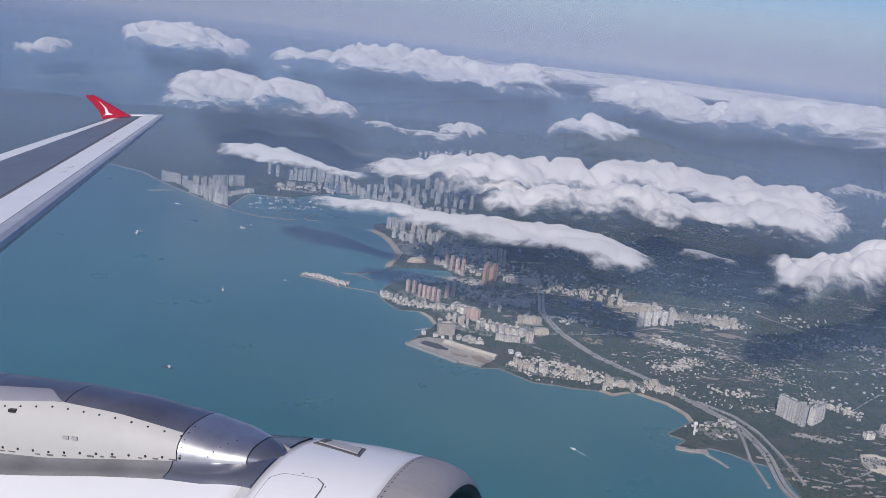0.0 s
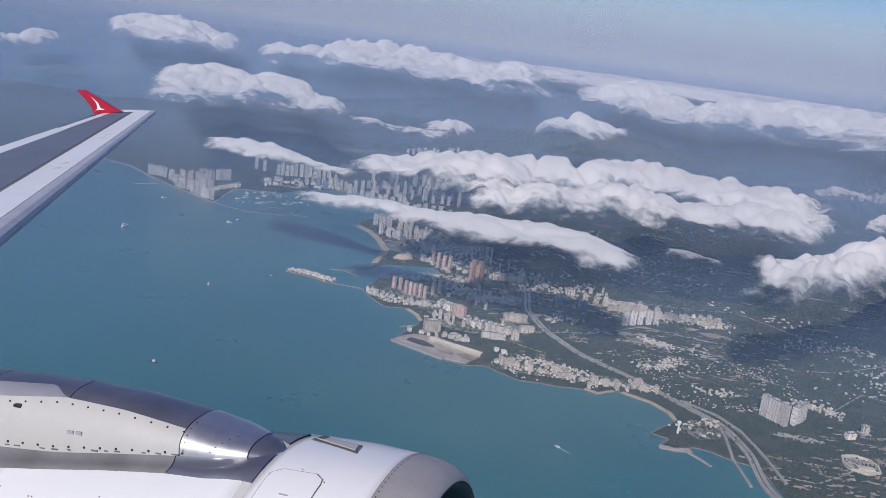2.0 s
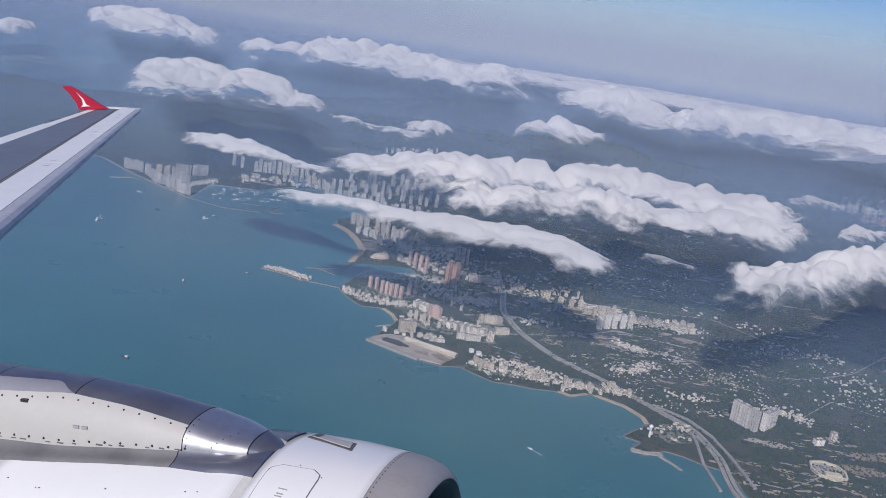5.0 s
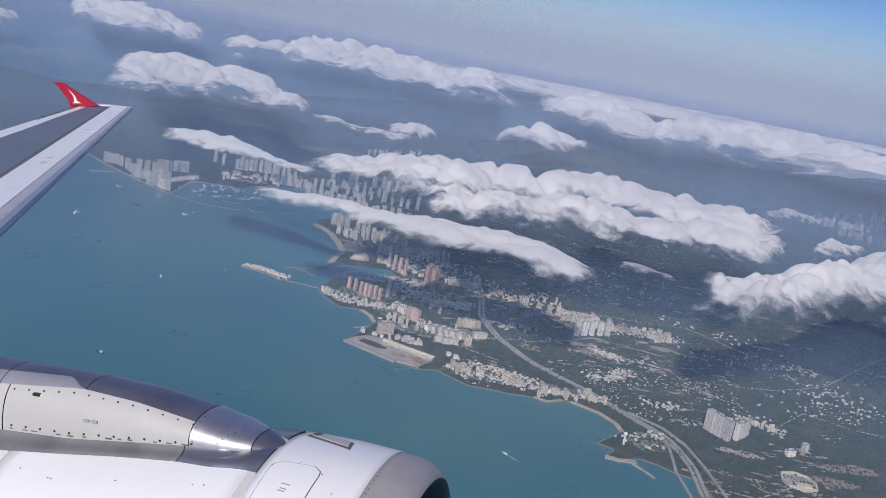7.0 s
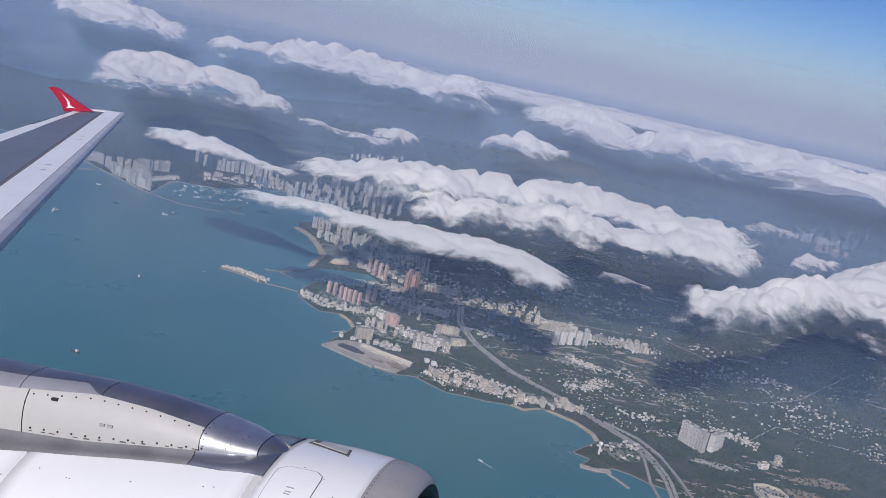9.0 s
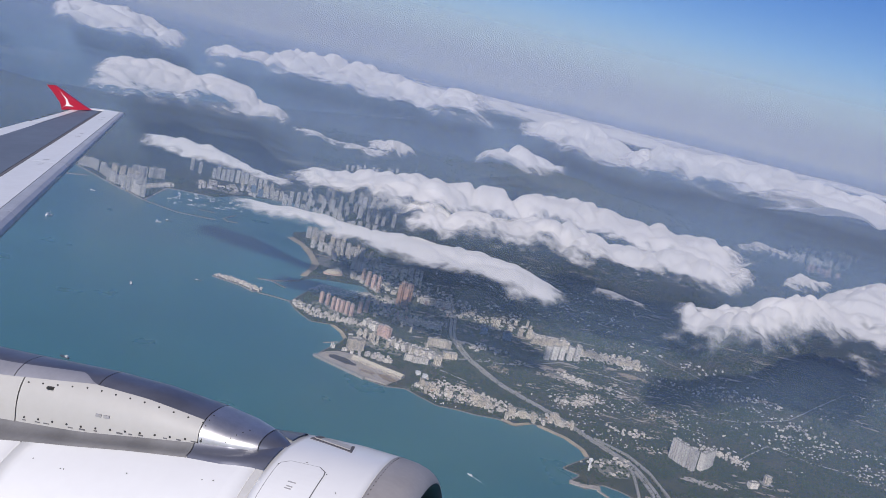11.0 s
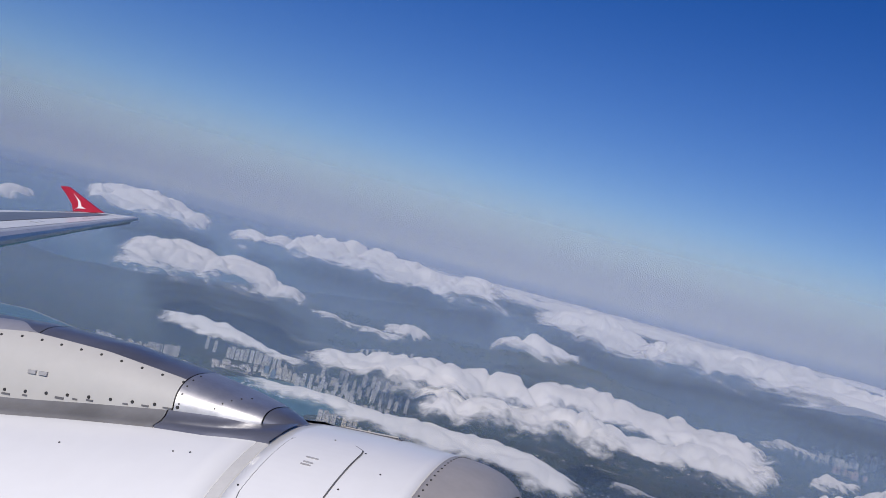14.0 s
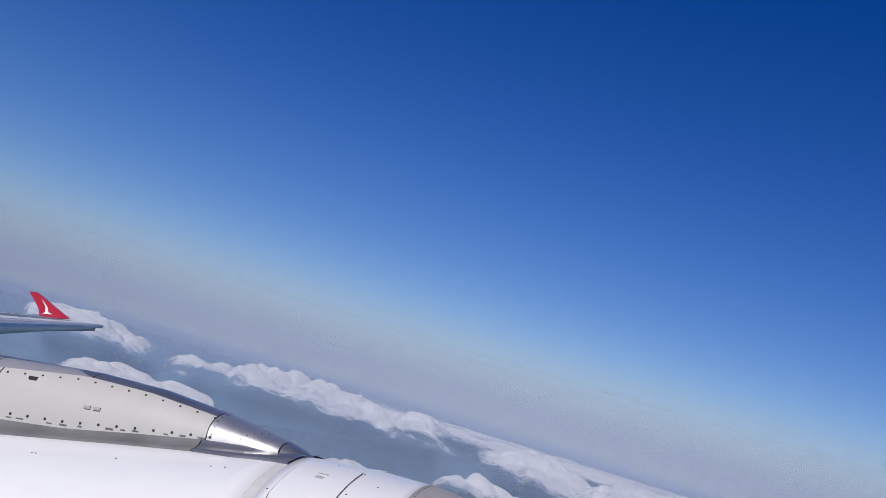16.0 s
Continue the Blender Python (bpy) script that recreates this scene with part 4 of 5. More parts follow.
def building(name, m, outline, h, wall, roof, label, category, group, podium=0.0, plant=1, crown=0.0):
    """A block on its outline: wall, roof slab with parapet, plant room and podium."""
    ob = thing(name, m, label, category, group)
    outline = ccw(outline)
    bm = bmesh.new()
    prism(bm, outline, -1.2, h)
    part("wall", bm, wall, ob)
    bm = bmesh.new()
    prism(bm, scaled(outline, 1.02), h, h + 0.12)
    part("roof", bm, roof, ob)
    w = max(p[0] for p in outline)
    d = max(p[1] for p in outline)
    for k in range(plant):
        bm = bmesh.new()
        cx = 0 if plant == 1 else (k - (plant - 1) / 2) * w * 1.2 / plant
        box(bm, cx - w * 0.28 / plant ** 0.5, cx + w * 0.28 / plant ** 0.5, -d * 0.32, d * 0.32, h + 0.12, h + 0.12 + max(0.28, crown))
        part("plant_room", bm, wall, ob)
    if podium:
        bm = bmesh.new()
        box(bm, -w * 1.5, w * 1.5, -d * 1.5, d * 1.5, -1.2, podium)
        part("podium", bm, roof, ob)
    return ob


def at(x, y, turn=0.0, s=(1, 1, 1), dz=0.0):
    return Matrix.LocRotScale((x, y, max(ground_at(x, y), 0.1) + dz), Euler((0, 0, radians(turn))), s)


KINDS = {}


def raise_block(kind, p, turn, s=(1, 1, 1), group=""):
    """Sets one block of a kind on the ground: built the first time, copied afterwards."""
    x, y = p
    if kind in KINDS:
        s0 = KINDS[kind].scale
        ob = copy_thing(KINDS[kind], at(x, y, turn, [a / b for a, b in zip(s, s0)]))
        if group:
            ob["group"] = group
        return ob
    name, outline, h, wall, roof, label, cat, podium, plant, crown = BLOCKS[kind]
    KINDS[kind] = building(name, at(x, y, turn, s), outline, h, wall, roof, label, cat, group, podium, plant, crown)
    return KINDS[kind]


BLOCKS = {
    "pale": ("residential_tower", cross(1.9, 1.7, 0.45), 8.0, M_PALE, M_ROOF, "pale grey high-rise residential tower", "tower", 0.0, 1, 0.35),
    "pale_notch": ("residential_tower", notched(2.1, 1.5, 2, 0.35), 8.0, M_PALE, M_ROOF, "pale grey slab-like residential tower", "tower", 0.0, 2, 0.3),
    "cream": ("residential_tower", cross(1.9, 1.9, 0.5), 7.5, M_CREAM, M_ROOF, "cream high-rise residential tower", "tower", 0.7, 1, 0.4),
    "pink": ("residential_tower", notched(1.55, 1.7, 1, 0.5), 7.4, M_PINK, M_ROOF, "pink high-rise residential tower with deep slots", "tower", 0.6, 1, 0.3),
    "brown": ("residential_tower", notched(1.7, 1.7, 1, 0.5), 9.5, M_BROWN, M_ROOF, "brown twin-slab residential tower", "tower", 0.0, 1, 0.4),
    "blue": ("office_tower", notched(2.6, 2.0, 1, 0.2), 6.5, M_BLUE, M_ROOF, "blue glass tower block", "tower", 0.0, 1, 0.3),
    "white_block": ("apartment_block", notched(5.2, 2.4, 4, 0.35), 3.6, M_CREAM, M_ROOF, "broad cream apartment block", "apartment block", 0.0, 3, 0.25),
    "low_block": ("apartment_block", notched(3.4, 1.5, 3, 0.22), 1.9, M_HOUSE, M_ROOF, "low white apartment block", "apartment block", 0.0, 2, 0.2),
    "slab": ("apartment_slab", notched(3.6, 1.9, 3, 0.75), 9.0, M_PALE, M_ROOF, "tall ribbed pale apartment slab", "tower", 0.0, 2, 0.5),
}


def row_of(kind, a, b, n, turn, s0=0.85, s1=1.15, jitter=0.5, group="", hs=1.0, ws=1.0):
    for k in range(n):
        u = k / max(n - 1, 1)
        x = a[0] + (b[0] - a[0]) * u + rnd.uniform(-jitter, jitter)
        y = a[1] + (b[1] - a[1]) * u + rnd.uniform(-jitter, jitter)
        w = ws * rnd.uniform(0.9, 1.1)
        raise_block(kind, (x, y), turn + rnd.uniform(-6, 6), (w, w, hs * rnd.uniform(s0, s1)), group)


FAR = "towers on the far point"
row_of("pale_notch", (-189.1, 475.3), (-180.3, 473.8), 5, 20, hs=0.64, group=FAR)
row_of("pale", (-177.8, 470.6), (-169.0, 460.8), 4, 20, hs=0.70, group=FAR)
row_of("pale_notch", (-164.7, 454.2), (-151.7, 443.3), 6, 25, hs=0.72, group=FAR)
row_of("pale", (-150.0, 441.8), (-140.6, 435.0), 6, 25, hs=0.75, group=FAR)
row_of("cream", (-169.2, 469.1), (-154.0, 467.9), 8, 25, hs=0.75, group=FAR)
row_of("pale_notch", (-161.1, 477.6), (-148.3, 488.0), 8, 25, hs=0.70, group=FAR)
row_of("pale", (-155.2, 454.3), (-147.0, 456.7), 5, 25, hs=0.72, group=FAR)
row_of("low_block", (-145.7, 458.2), (-139.1, 474.4), 6, 20, group="low blocks on the far point")
BAY = "towers round the bay"
row_of("pale", (-143.8, 524.6), (-137.3, 523.6), 2, 0, hs=0.94, group=BAY)
row_of("pale_notch", (-128.9, 520.4), (-101.0, 533.2), 12, 15, hs=0.81, group=BAY)
row_of("cream", (-109.9, 515.1), (-93.6, 517.7), 6, 15, hs=0.77, group=BAY)
row_of("blue", (-101.3, 504.1), (-97.1, 503.0), 2, 15, hs=0.77, group=BAY)
row_of("cream", (-94.3, 508.4), (-84.5, 505.6), 4, 15, hs=0.85, group=BAY)
row_of("pale_notch", (-80.3, 492.7), (-48.4, 483.7), 10, 25, 0.7, 1.2, 1.2, BAY, 0.76)
row_of("pale", (-79.3, 513.7), (-19.5, 501.1), 15, 25, 0.7, 1.3, 2.0, BAY, 0.76)
row_of("cream", (-71.4, 527.1), (-22.7, 521.3), 11, 25, 0.7, 1.2, 3.0, BAY, 0.80)
row_of("pale_notch", (-44.8, 480.5), (-21.9, 470.8), 8, 25, 0.6, 1.1, 1.5, BAY, 0.64)
row_of("pale_notch", (-70.6, 543.5), (-34.9, 541.7), 9, 25, 0.8, 1.1, 4.0, BAY, 0.88)
row_of("pale", (-61.8, 629.4), (-31.1, 656.2), 12, 10, 0.8, 1.1, 4.0, BAY, 0.50, 0.9)
row_of("pale_notch", (-55.4, 430.2), (-49.2, 430.4), 4, 30, group=BAY, hs=0.68)
row_of("cream", (-42.7, 428.2), (-37.5, 427.6), 3, 30, group=BAY, hs=0.94)
row_of("pale", (-38.5, 410.0), (-26.0, 407.3), 6, 30, group=BAY, hs=0.77)
row_of("pale", (-49.8, 412.6), (-38.1, 406.7), 5, 30, group=BAY, hs=0.51)
row_of("low_block", (-18.1, 400.0), (-2.9, 404.3), 7, 30, group=BAY, hs=1.2)
row_of("pale", (-1.8, 393.2), (0.8, 393.1), 2, 30, group=BAY, hs=0.68)
row_of("pale", (-27.6, 390.1), (-24.5, 390.3), 3, 30, group=BAY, hs=0.59)
RES = "towers of the shore resort"
row_of("pink", (-21.4, 370.9), (-13.7, 361.4), 4, 62, 0.95, 1.05, 0.1, RES, 0.9, 0.78)
row_of("brown", (-4.1, 347.8), (-1.3, 346.5), 2, 60, 0.95, 1.05, 0.2, RES, 0.95)
row_of("brown", (-3.6, 358.6), (-0.5, 358.2), 2, 60, 0.95, 1.05, 0.2, RES, 0.8)
row_of("pink", (-32.6, 328.1), (-30.0, 326.7), 2, 60, 0.95, 1.05, 0.1, RES, 0.64, 0.74)
row_of("pink", (-27.5, 322.9), (-20.0, 320.3), 5, 60, 0.95, 1.05, 0.1, RES, 0.66, 0.74)
row_of("pink", (-17.4, 326.0), (-15.2, 329.0), 2, 60, 0.97, 1.03, 0.1, RES, 0.68, 0.74)
row_of("pink", (-7.6, 305.0), (-4.2, 303.8), 3, 60, 0.8, 1.1, 0.3, RES, 0.65)
row_of("low_block", (-13.0, 314.0), (-7.0, 308.0), 4, 60, group=RES, hs=1.2)
raise_block("white_block", (-14.0, 284.7), 20, (1.05, 1.1, 1.15), "apartment blocks")
row_of("white_block", (8.8, 295.1), (18.4, 297.0), 2, 20, 0.6, 0.7, 0.3, "apartment blocks")
row_of("low_block", (-2.3, 297.2), (11.8, 293.2), 7, 60, group="apartment blocks", hs=1.3)
row_of("cream", (10.9, 307.0), (17.7, 307.8), 5, 20, 0.35, 0.45, 0.3, "apartment blocks")
row_of("low_block", (4.8, 286.2), (9.1, 286.4), 3, 20, group="apartment blocks", hs=1.2)
raise_block("cream", (14.1, 288.0), 20, (1.3, 1.2, 0.45), "apartment blocks")
row_of("low_block", (6.6, 360.5), (15.7, 359.9), 4, 30, group="apartment blocks", hs=1.5)
raise_block("cream", (36.0, 345.4), 20, (1.6, 1.4, 0.55), "apartment blocks")
row_of("cream", (42.1, 343.2), (49.4, 340.2), 3, 20, 0.4, 0.6, 0.3, "apartment blocks")
row_of("blue", (31.0, 333.2), (39.9, 332.9), 2, 20, 0.5, 0.7, 0.3, "apartment blocks")
row_of("pale_notch", (54.8, 319.9), (66.8, 325.5), 5, 8, 0.9, 1.0, 0.2, "towers inland", 0.72)
row_of("low_block", (50.7, 341.8), (64.3, 340.6), 7, 20, group="low blocks inland", hs=1.0)
SLABS = "ribbed slabs beside the motorway"


def wing_of_slabs(a, b, n, hs):
    turn = math.degrees(math.atan2(b[1] - a[1], b[0] - a[0]))
    ln = math.dist(a, b) / n
    for k in range(n):
        u = (k + 0.5) / n
        raise_block("slab", (a[0] + (b[0] - a[0]) * u, a[1] + (b[1] - a[1]) * u), turn, (ln / 3.7, 0.9, hs), SLABS)


wing_of_slabs((87.8, 254.5), (93.1, 247.0), 3, 0.72)
wing_of_slabs((95.3, 248.6), (100.3, 254.3), 2, 0.62)
FARCITY = "towers of the far new town"
row_of("pale", (289.1, 730.4), (352.1, 750.8), 26, 10, 0.7, 1.2, 7, FARCITY, 0.8, 1.5)
row_of("cream", (312.8, 776.0), (392.0, 819.1), 24, 10, 0.7, 1.2, 8, FARCITY, 0.8, 1.5)
row_of("pink", (300.7, 693.8), (322.5, 692.4), 9, 10, 0.8, 1.1, 5, FARCITY, 0.7, 1.4)


def scatter_blocks(kinds, points, width, n, turn, h0, h1, w0, w1, group):
    """Blocks of several kinds strewn along a line, never one inside another."""
    line, done = curve_through(points, 80), []
    for k in range(n * 6):
        p = line[rnd.randrange(80)]
        x, y = p[0] + rnd.gauss(0, width / 2), p[1] + rnd.gauss(0, width / 2)
        w = rnd.uniform(w0, w1)
        if ground_at(x, y) < 0.2 or any(math.hypot(x - q[0], y - q[1]) < 1.9 * (w + q[2]) / 2 for q in done):
            continue
        done.append((x, y, w))
        raise_block(rnd.choice(kinds), (x, y), turn + rnd.choice((0, 90)) + rnd.uniform(-8, 8), (w, w, rnd.uniform(h0, h1)), group)
        if len(done) >= n:
            break


STRIP = "blocks along the shore"
scatter_blocks(("low_block", "low_block", "white_block"), [(9.9, 263.8), (22.5, 263.0), (33.1, 260.4), (45.6, 260.5), (56.2, 260.3)], 3.6, 60, 20, 0.3, 0.75, 0.26, 0.48, STRIP)
scatter_blocks(("low_block",), [(-40.4, 319.5), (-29.8, 313.8), (-13.0, 314.0)], 1.8, 26, 60, 0.5, 0.8, 0.3, 0.45, STRIP)
scatter_blocks(("low_block", "pink", "cream"), [(-19.0, 352.1), (-6.3, 339.7), (-0.7, 320.4)], 7, 40, 20, 0.15, 0.30, 0.35, 0.6, "blocks of the shore town")
scatter_blocks(("low_block",), [(-1.1, 327.5), (14.3, 330.0)], 5, 40, 20, 0.4, 0.8, 0.3, 0.5, "blocks of the shore town")
scatter_blocks(("low_block", "white_block"), [(52.6, 337.8), (72.7, 335.7), (92.5, 333.5)], 5, 45, 15, 0.4, 0.9, 0.35, 0.65, "low blocks inland")
scatter_blocks(("low_block", "cream", "pale"), [(-43.3, 405.8), (-24.3, 404.0), (0.4, 390.7)], 9, 40, 30, 0.19, 0.42, 0.6, 0.9, BAY)
scatter_blocks(("low_block",), [(-34.4, 379.2), (-18.9, 375.8), (-8.1, 364.5)], 4, 22, 30, 0.5, 1.0, 0.5, 0.7, "blocks of the shore town")
scatter_blocks(("low_block",), [(-131.5, 496.6), (-104.9, 508.2), (-84.5, 505.6)], 9, 26, 15, 0.5, 1.2, 0.8, 1.3, "low blocks by the harbour")
scatter_blocks(("low_block",), [(-9.9, 282.4), (-2.1, 280.0), (-21.3, 281.6)], 2.4, 14, 20, 0.4, 0.8, 0.4, 0.6, STRIP)


scatter_blocks(("low_block", "pale", "cream", "pink"), [(-20.8, 395.5), (-4.6, 386.8), (6.4, 365.8), (18.6, 352.5)], 9, 50, 30, 0.14, 0.30, 0.35, 0.6, "blocks of the shore town")
scatter_blocks(("low_block", "cream"), [(18.6, 356.7), (35.1, 351.1), (54.2, 355.5)], 7, 30, 20, 0.19, 0.42, 0.4, 0.7, "low blocks inland")
scatter_blocks(("low_block", "cream"), [(-13.5, 298.7), (-1.3, 296.5), (14.8, 296.7)], 4, 26, 20, 0.22, 0.54, 0.4, 0.7, "apartment blocks")
scatter_blocks(("pale", "cream", "low_block"), [(-54.0, 421.9), (-39.3, 415.6), (-22.9, 417.2)], 10, 30, 30, 0.22, 0.54, 0.6, 0.9, BAY)


# ---- houses ----
def house(m, label, roof, pitched):
    ob = thing("house", m, label, "house", "village houses")
    bm = bmesh.new()
    box(bm, -0.6, 0.6, -0.45, 0.45, -0.8, 0.75)
    part("wall", bm, M_HOUSE, ob)
    bm = bmesh.new()
    if pitched:
        v = [bm.verts.new(p) for p in ((-0.66, -0.52, 0.74), (0.66, -0.52, 0.74), (0.66, 0.52, 0.74), (-0.66, 0.52, 0.74), (-0.4, 0, 1.05), (0.4, 0, 1.05))]
        for f in ((0, 1, 5, 4), (1, 2, 5), (2, 3, 4, 5), (3, 0, 4), (3, 2, 1, 0)):
            bm.faces.new([v[i] for i in f])
    else:
        box(bm, -0.63, 0.63, -0.48, 0.48, 0.75, 0.83)
        box(bm, -0.25, 0.15, -0.2, 0.2, 0.83, 1.08)
    part("roof", bm, roof, ob)
    return ob


HOUSES, EXTRA, COUNT = [], [], [0]


def scatter_houses(points, width, n, turn, s=1.0, red=0.06):
    line = curve_through(points, 80)
    for k in range(n):
        p = line[rnd.randrange(80)]
        x, y = p[0] + rnd.gauss(0, width / 2), p[1] + rnd.gauss(0, width / 2)
        if ground_at(x, y) < 0.12:
            continue
        q = s * rnd.uniform(0.65, 1.25)
        m = at(x, y, turn + rnd.choice((0, 90)) + rnd.uniform(-12, 12), (q * rnd.uniform(0.8, 1.5), q, q * rnd.uniform(0.7, 1.2)))
        kind = 1 if rnd.random() < red else 0
        COUNT[0] += 1
        if COUNT[0] > 290:
            EXTRA.append((m, kind))
            continue
        if len(HOUSES) == 0:
            HOUSES.append(house(m, "small white flat-roofed village house", M_ROOF, False))
            HOUSES.append(house(at(x + 1.5, y, turn), "small white house with a red-brown hipped roof", M_ROOF_RED, True))
        else:
            copy_thing(HOUSES[kind], m)


scatter_houses([(8.1, 262.9), (20.7, 263.1), (31.3, 260.4), (43.8, 261.1), (56.3, 261.2)], 3.2, 420, 20, 0.55)
scatter_houses([(15.1, 271.7), (28.0, 268.3), (37.0, 265.6)], 3.0, 160, 20, 0.55)
scatter_houses([(-41.3, 318.9), (-31.6, 311.2), (-14.9, 312.7)], 2.4, 190, 60, 0.5)
scatter_houses([(54.8, 337.0), (72.7, 335.7), (92.8, 335.0)], 5.5, 420, 15, 0.55)
scatter_houses([(61.3, 307.9), (68.9, 303.2)], 3.2, 110, 15, 0.55)
scatter_houses([(55.0, 280.7), (61.7, 280.5), (69.2, 292.2)], 2.6, 100, 15, 0.55)
scatter_houses([(-0.2, 331.9), (14.2, 331.5)], 4.0, 104, 20, 0.65)
scatter_houses([(-12.0, 352.7), (-5.8, 332.1), (-16.0, 345.5)], 4.0, 78, 20, 0.65)
scatter_houses([(20.9, 316.4), (35.7, 315.2)], 4.0, 62, 20, 0.65)
scatter_houses([(71.5, 266.2), (82.5, 266.9)], 4.0, 36, 20, 0.58)
scatter_houses([(102.7, 267.4), (111.5, 260.8)], 4.0, 67, 20, 0.58)
scatter_houses([(120.7, 277.9), (148.4, 310.6), (155.8, 284.7)], 9.0, 88, 20, 0.58)
scatter_houses([(101.3, 323.7), (121.3, 325.3), (145.5, 331.9)], 6.0, 57, 20, 0.58)
scatter_houses([(59.3, 234.3), (70.6, 243.0), (66.6, 230.3)], 3.0, 31, 20, 0.65)
scatter_houses([(13.5, 380.4), (30.5, 356.3), (48.0, 368.0)], 6.0, 104, 20, 0.65)
scatter_houses([(-24.3, 404.0), (-4.0, 377.2), (6.4, 365.8)], 6.0, 78, 20, 0.65)


def joined_houses(name, places, label):
    """Houses too many to count, joined: walls and flat roofs."""
    bm = bmesh.new()
    for m, kind in places:
        n = len(bm.verts)
        bm.verts.ensure_lookup_table()
        box(bm, -0.6, 0.6, -0.45, 0.45, -0.8, 0.75)
        box(bm, -0.63, 0.63, -0.48, 0.48, 0.754, 0.86)
        box(bm, -0.25, 0.15, -0.2, 0.2, 0.864, 1.08)
        bm.verts.ensure_lookup_table()
        for v in bm.verts[n:]:
            v.co = m @ v.co
    me = bpy.data.meshes.new(name)
    bm.to_mesh(me)
    bm.free()
    me.materials.append(M_HOUSE_FAR)
    return tagged(new(name, me), label, "houses", kind="stuff")


joined_houses("village_houses", EXTRA, "crowded pale village houses among trees")


# ---- roads, beaches, quays ----
def strip(name, points, width, mat, label, category, lift=0.12, thick=0.25, n=90, kind="structure", floor=0.12):
    a, b = ribbon(points, width, 0, n)
    z = np.maximum(land_z((a[:, 0] + b[:, 0]) / 2, (a[:, 1] + b[:, 1]) / 2), floor) + lift
    rows = [[(a[i, 0], a[i, 1], z[i]), (b[i, 0], b[i, 1], z[i]), (b[i, 0], b[i, 1], z[i] - thick - lift), (a[i, 0], a[i, 1], z[i] - thick - lift)] for i in range(n)]
    v, f = loft(rows, closed=True, caps=True)
    return tagged(new(name, mesh_of(name, v, f, mat)), label, category, kind=kind)


MOTORWAY = [(16.6, 377.8), (19.1, 348.7), (18.7, 322.0), (24.9, 300.7), (36.1, 282.8), (51.7, 268.2), (63.9, 252.7), (73.6, 241.2), (77.2, 224.5), (76.5, 206.0), (90, 170)]
strip("road", [(x - 0.7, y) for x, y in MOTORWAY], 1.1, M_ROAD, "pale concrete motorway carriageway along the coast", "road", 0.35, 0.5)
strip("road", [(x + 0.75, y + 0.2) for x, y in MOTORWAY], 1.1, M_ROAD, "pale concrete motorway carriageway along the coast", "road", 0.35, 0.5)
strip("road", [(64.2, 255.0), (73.3, 248.0), (78.0, 238.7), (80.6, 225.8), (82.5, 209.6)], 0.9, M_ROAD, "curved concrete slip road", "road", 0.5, 0.6)
strip("road", [(72.5, 243.8), (72.7, 232.8), (71.7, 220.6), (72.9, 206.0)], 0.8, M_ROAD, "curved concrete slip road", "road", 0.3, 0.5)
strip("road", [(-41.8, 321.7), (-31.2, 322.7), (-15.5, 318.1), (-3.6, 301.5), (9.1, 287.5), (24.5, 279.3)], 0.5, M_ROAD, "narrow pale shore road", "road")
strip("road", [(83.0, 214.2), (91.6, 213.0), (108.4, 227.1)], 0.5, M_ROAD, "narrow pale service road", "road")
strip("road", [(148.4, 310.6), (153.5, 297.7), (161.6, 294.2)], 0.6, M_ROAD, "narrow pale hill road", "road")
strip("road", [(20.8, 298.3), (41.4, 305.9), (61.8, 320.7), (88.4, 313.7)], 0.5, M_ROAD, "narrow pale inland road", "road")
strip("beach", [(-63.0, 424.0), (-55.0, 414.3), (-48.6, 399.8), (-44.2, 386.7), (-43.4, 374.4), (-44.8, 361.0)], 3.6, M_SAND, "curved strip of pale beach sand", "beach", 0.14)
strip("beach", [(46.9, 256.0), (55.0, 251.4), (59.4, 245.2), (60.2, 240.8)], 1.5, M_SAND, "long strip of pale beach sand", "beach", 0.14)
strip("beach", [(35.4, 254.2), (39.2, 252.3), (44.3, 256.2)], 1.1, M_SAND, "short strip of pale beach sand", "beach", 0.14)
strip("beach", [(-24.6, 305.8), (-20.9, 301.2), (-18.6, 295.0)], 1.5, M_SAND, "short strip of pale beach sand", "beach", 0.14)
strip("sea_wall", COAST[:24], 0.4, M_ROCK, "rocky sea wall along the shore", "sea wall", 0.05, n=300)
strip("sea_wall", COAST[24:37], 0.4, M_ROCK, "rocky sea wall along the shore", "sea wall", 0.05, n=200)
strip("sea_wall", COAST_FAR[3:11], 1.0, M_PAVE, "pale sea wall of the far point", "sea wall", 0.05, n=200)
strip("breakwater", [(-137.7, 429.8), (-117.9, 420.8), (-100.5, 423.6)], 0.9, M_ROCK, "long low rock breakwater", "breakwater", 0.15, 0.5)
strip("breakwater", [(-112.9, 437.3), (-104.4, 438.2)], 0.9, M_ROCK, "short low rock breakwater", "breakwater", 0.15, 0.5)
strip("breakwater", [(-95.0, 443.4), (-98.1, 430.6), (-94.8, 426.5), (-90.2, 428.2)], 0.9, M_ROCK, "hooked low rock breakwater", "breakwater", 0.15, 0.5)
strip("pier", [(-185.6, 447.2), (-176.4, 455.2)], 1.6, M_PAVE, "flat concrete pier", "pier", 0.2, 0.5)
strip("breakwater", [(-56.0, 323.6), (-49.7, 323.3), (-43.2, 322.0)], 0.55, M_ROCK, "straight stone causeway to the islet", "causeway", 0.2, 0.5)
